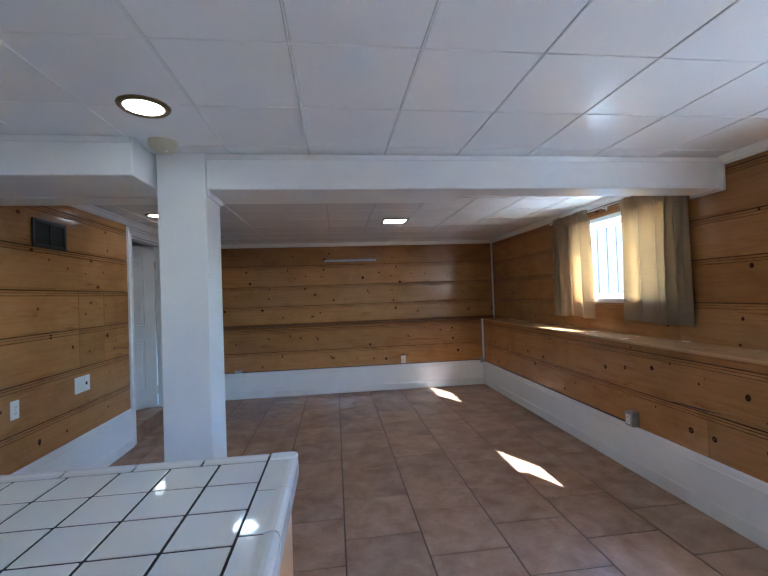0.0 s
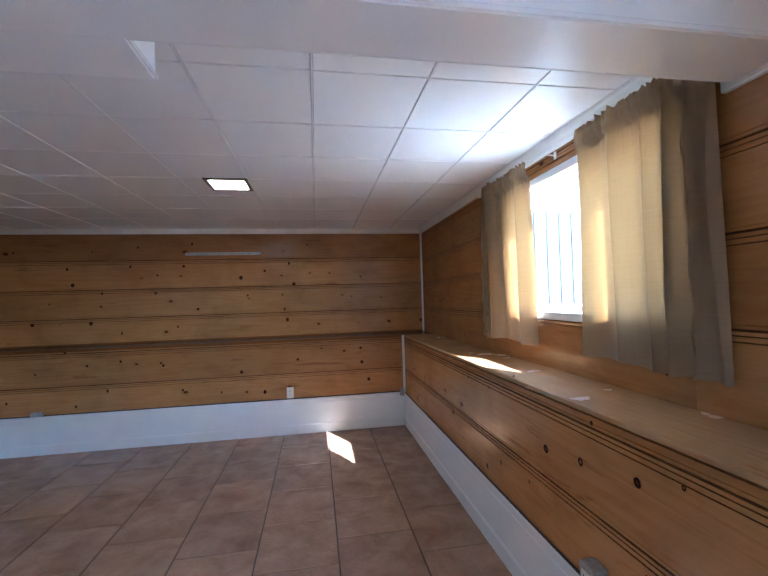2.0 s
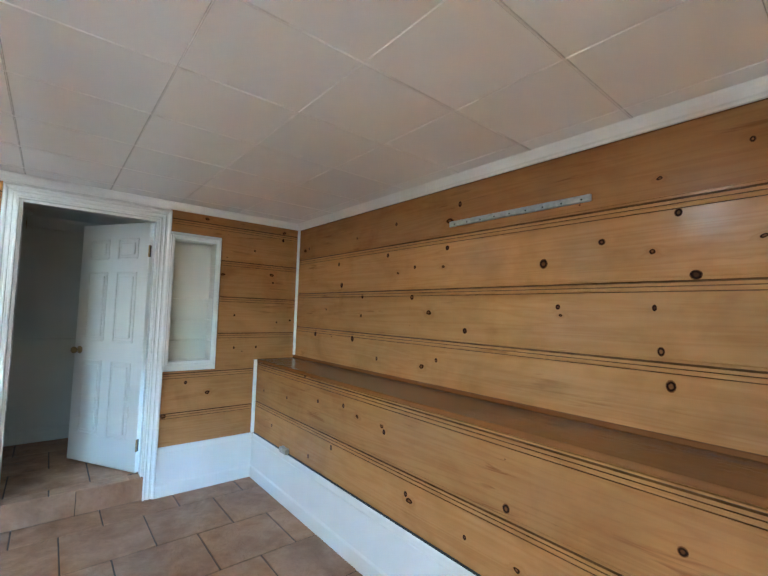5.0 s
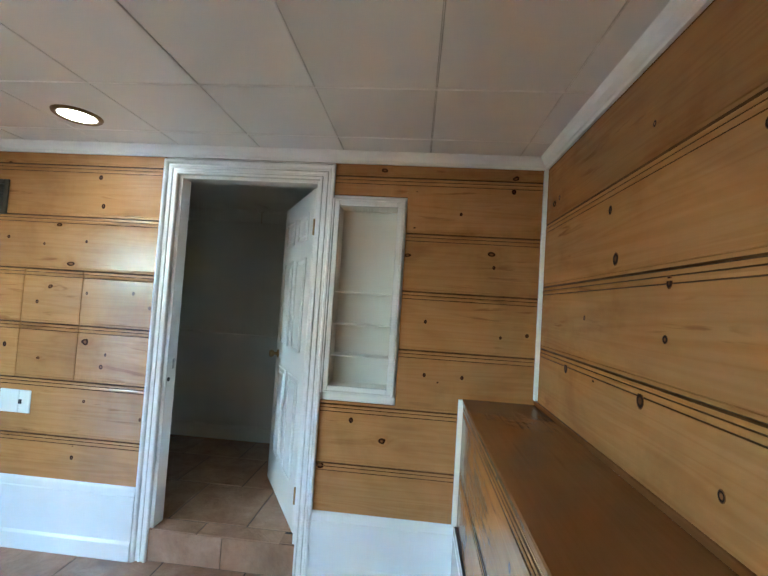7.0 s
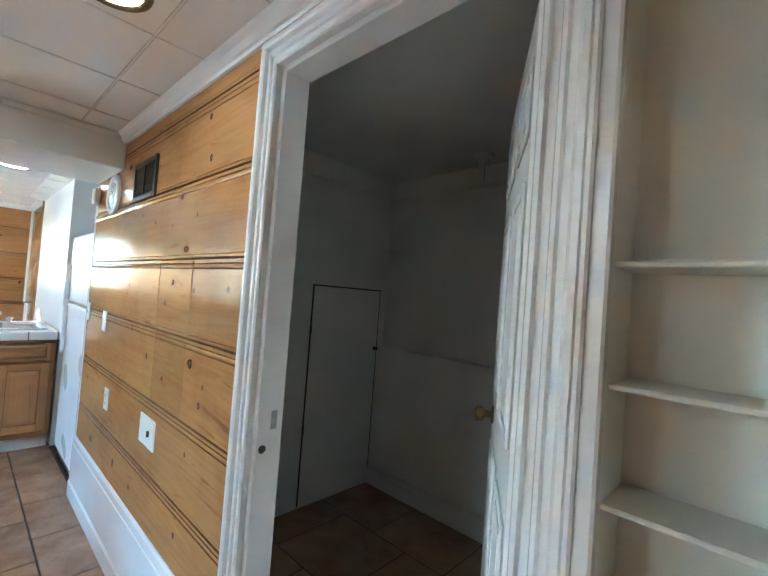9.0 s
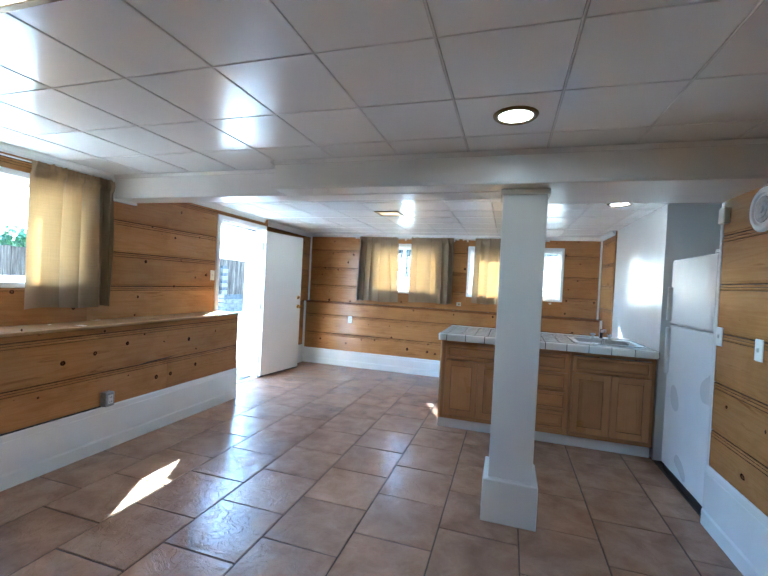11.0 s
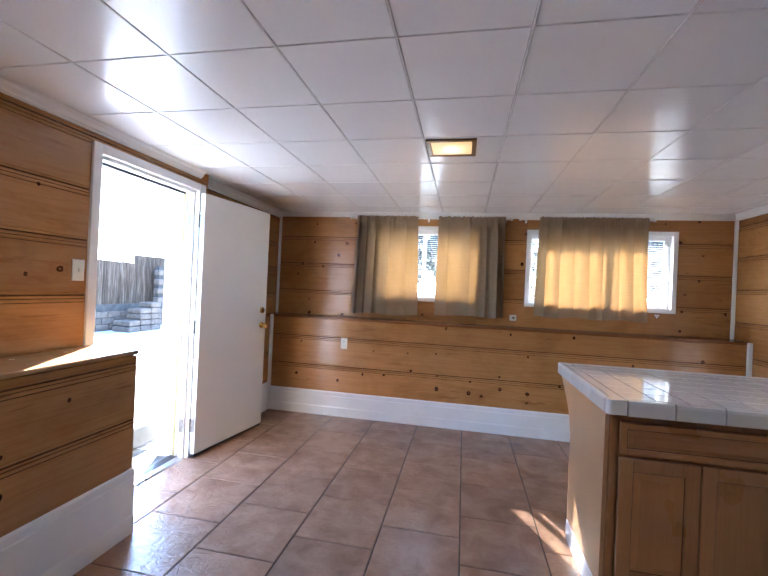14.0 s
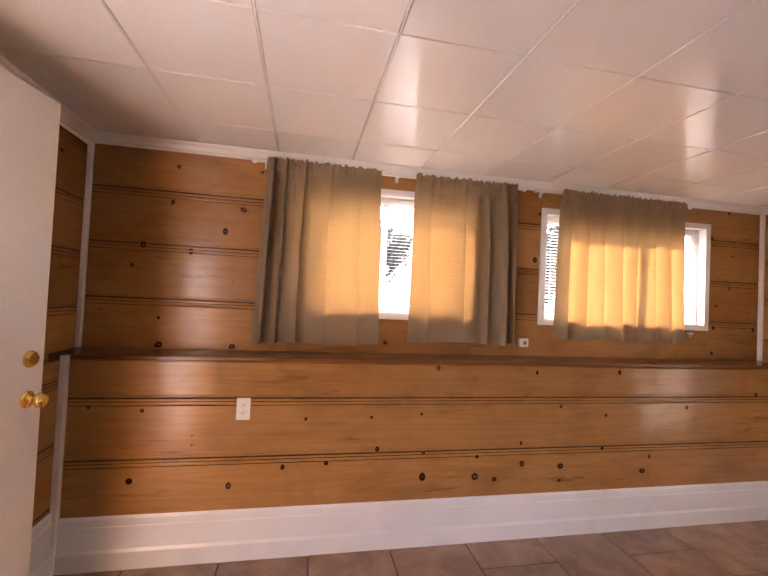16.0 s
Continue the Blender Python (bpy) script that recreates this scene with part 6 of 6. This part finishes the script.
# dog-eared board fence running away from the house, north of the east window
side = thing("side_fence", "weathered dog-eared board fence beside the patio", "fence")
for z_ in (0.5, 2.05):
    part("rail", box(B(), EX + THICK + 0.02, FX, 5.03, 5.07, z_, z_ + 0.09, 0.004), FENCEWOOD, side)
k_ = 0
while EX + THICK + 0.03 + k_ * 0.165 < FX - 0.2:
    xa = EX + THICK + 0.03 + k_ * 0.165
    h_ = 2.42 + rng.uniform(-0.02, 0.02)
    part("board", sweep(B(), [(xa, -0.03), (xa + 0.152, -0.03), (xa + 0.152, h_ - 0.05), (xa + 0.11, h_), (xa + 0.042, h_), (xa, h_ - 0.05)], 5.00, 5.022, "y"), FENCEGREY, side)
    k_ += 1
gh = thing("garden_house", "grey gabled outbuilding behind the side fence", "house")
part("wall", box(B(), 7.0, 15.0, 10.0, 15.0, -0.1, 3.3), SIDING, gh)
part("roof", sweep(B(), [(6.4, 3.2), (11.0, 5.6), (15.6, 3.2), (15.6, 3.05), (6.4, 3.05)], 9.6, 15.4, "y"), DARKROOF, gh, "grey shingled gable roof")

# house and garden seen through the east window
hs = thing("neighbour_house", "pale neighbouring house with a grey gable roof", "house")
part("wall", box(B(), 19.0, 27.0, -6.1, 0.8, 0.4, 3.0), SIDING, hs)
part("roof", sweep(B(), [(-6.5, 2.9), (-2.65, 4.9), (1.2, 2.9)], 18.7, 27.3, "x"), ROOFING, hs, "grey shingled gable roof")
for y_ in (-5.0, -2.0):
    wd = part("window", box(B(), 18.96, 19.02, y_, y_ + 1.2, 1.2, 2.4), VINYL, hs)
    part("pane", box(B(), 18.94, 18.955, y_ + 0.06, y_ + 1.14, 1.26, 2.34), BLACK, wd)


def tree(at, h, spread, seed, leaf, name="tree", label="leafy garden tree with an uneven crown"):
    rng = random.Random(seed)
    ob = thing(name, label, "tree", at=at)
    bm = B()
    cyl(bm, (0, 0, h * 0.25), "z", 0.11, h * 0.5, 10, 0.06)
    for k in range(6):
        a = k * 1.05 + rng.uniform(-0.3, 0.3)
        m = Matrix.Translation((0, 0, h * 0.40)) @ Matrix.Rotation(a, 4, "Z") @ Matrix.Rotation(radians(38 + rng.uniform(-12, 12)), 4, "Y") @ Matrix.Translation((0, 0, h * 0.16))
        bmesh.ops.create_cone(bm, cap_ends=True, segments=7, radius1=0.05, radius2=0.015, depth=h * 0.34, matrix=m)
    part("trunk", bm, BARK, ob)
    vs, fs = [], []
    clumps = [(rng.gauss(0, spread * 0.42), rng.gauss(0, spread * 0.42), h * (0.66 + rng.gauss(0, 0.15)), rng.uniform(0.25, 0.6) * spread * 0.55) for _ in range(26)]
    for cx, cy, cz, r in clumps:
        for _ in range(110):
            d = Vector((rng.gauss(0, 1), rng.gauss(0, 1), rng.gauss(0, 0.8))).normalized() * r * rng.uniform(0.55, 1.05)
            c = Vector((cx, cy, cz)) + d
            q_ = Euler((rng.uniform(0, 6.3), rng.uniform(0, 6.3), rng.uniform(0, 6.3))).to_matrix()
            s = rng.uniform(0.045, 0.10)
            i0 = len(vs)
            for p in ((-s, 0, 0), (0, -s * 0.5, 0.01), (s, 0, 0), (0, s * 0.5, 0.01)):
                vs.append(c + q_ @ Vector(p))
            fs.append((i0, i0 + 1, i0 + 2, i0 + 3))
    me = bpy.data.meshes.new("crown")
    me.from_pydata(vs, [], fs)
    me.materials.append(leaf)
    cr = new("crown", me)
    cr.parent = ob
    return ob


tree((12.4, -1.1, 0.5), 3.4, 1.2, 1, LEAF)
tree((13.4, 0.4, 0.5), 4.0, 1.5, 2, LEAF)
tree((11.6, -0.6, 0.5), 1.7, 0.9, 3, LEAFYELLOW, "shrub", "yellowing garden shrub beside the fence")
tree((11.8, -2.6, 0.5), 1.9, 1.0, 5, LEAF, "shrub", "green garden shrub by the fence")
tree((12.6, -4.6, 0.5), 2.3, 1.0, 7, LEAF, "shrub", "green garden shrub by the fence")
for x_, y_, h_, k_ in ((1.9, -6.6, 2.2, 11), (0.2, -7.4, 2.6, 12), (-1.9, -6.8, 2.0, 13), (-3.6, -7.2, 2.5, 14)):
    tree((x_, y_, 0.6), h_, 1.3, k_, LEAFDARK, "shrub", "green garden shrub outside the curtained windows")

# ---- floor tiles, running bond, last ----
FP, FG = 0.4465, 0.0036
tile_cache = {}


def floor_tile(parent, xa, xb, ya, yb, z, rng):
    key = (round(xb - xa, 3), round(yb - ya, 3))
    if key not in tile_cache:
        hx, hy = key[0] / 2 - FG, key[1] / 2 - FG
        if hx < 0.012 or hy < 0.012:
            return
        t = part("tile", box(B(), -hx, hx, -hy, hy, -0.012, 0.0, 0.0025), TILE, parent)
        tile_cache[key] = t.data
    else:
        t = new("tile", tile_cache[key])
        t.parent = parent
    t.location = ((xa + xb) / 2, (ya + yb) / 2, z + rng.uniform(-0.0008, 0.0006))
    t.rotation_euler = (rng.uniform(-0.0012, 0.0012), rng.uniform(-0.0012, 0.0012), 0)


def tile_floor(parent, x0, x1, y0, y1, z, gx, gy, holes=()):
    rng = random.Random(9)
    k = math.floor((x0 - gx) / FP)
    while gx + k * FP < x1:
        xa, xb = max(x0, gx + k * FP), min(x1, gx + (k + 1) * FP)
        off = gy + (0.0 if k % 2 == 0 else FP * 1.012 / 2)
        py = FP * 1.012
        j = math.floor((y0 - off) / py)
        while off + j * py < y1:
            ya, yb = max(y0, off + j * py), min(y1, off + (j + 1) * py)
            if xb - xa > 0.03 and yb - ya > 0.03 and not any(h[0] < (xa + xb) / 2 < h[1] and h[2] < (ya + yb) / 2 < h[3] for h in holes):
                floor_tile(parent, xa, xb, ya, yb, z, rng)
            j += 1
        k += 1


tile_floor(floor_ob, WX + 0.002, 2.70, SLY, NLY, 0.0, 0.125, 0.0, [(ELX, 3.0, 0.2, 6.0), (-1.9, -0.1, -0.42, -0.15)])
tile_floor(closet_floor, CX + 0.02, WX + 0.012, CY0, CY1, CZ, -2.02, 3.56, [(WX - THICK, WX + 1, CY0, 3.30), (WX - THICK, WX + 1, 4.09, 6.0)])
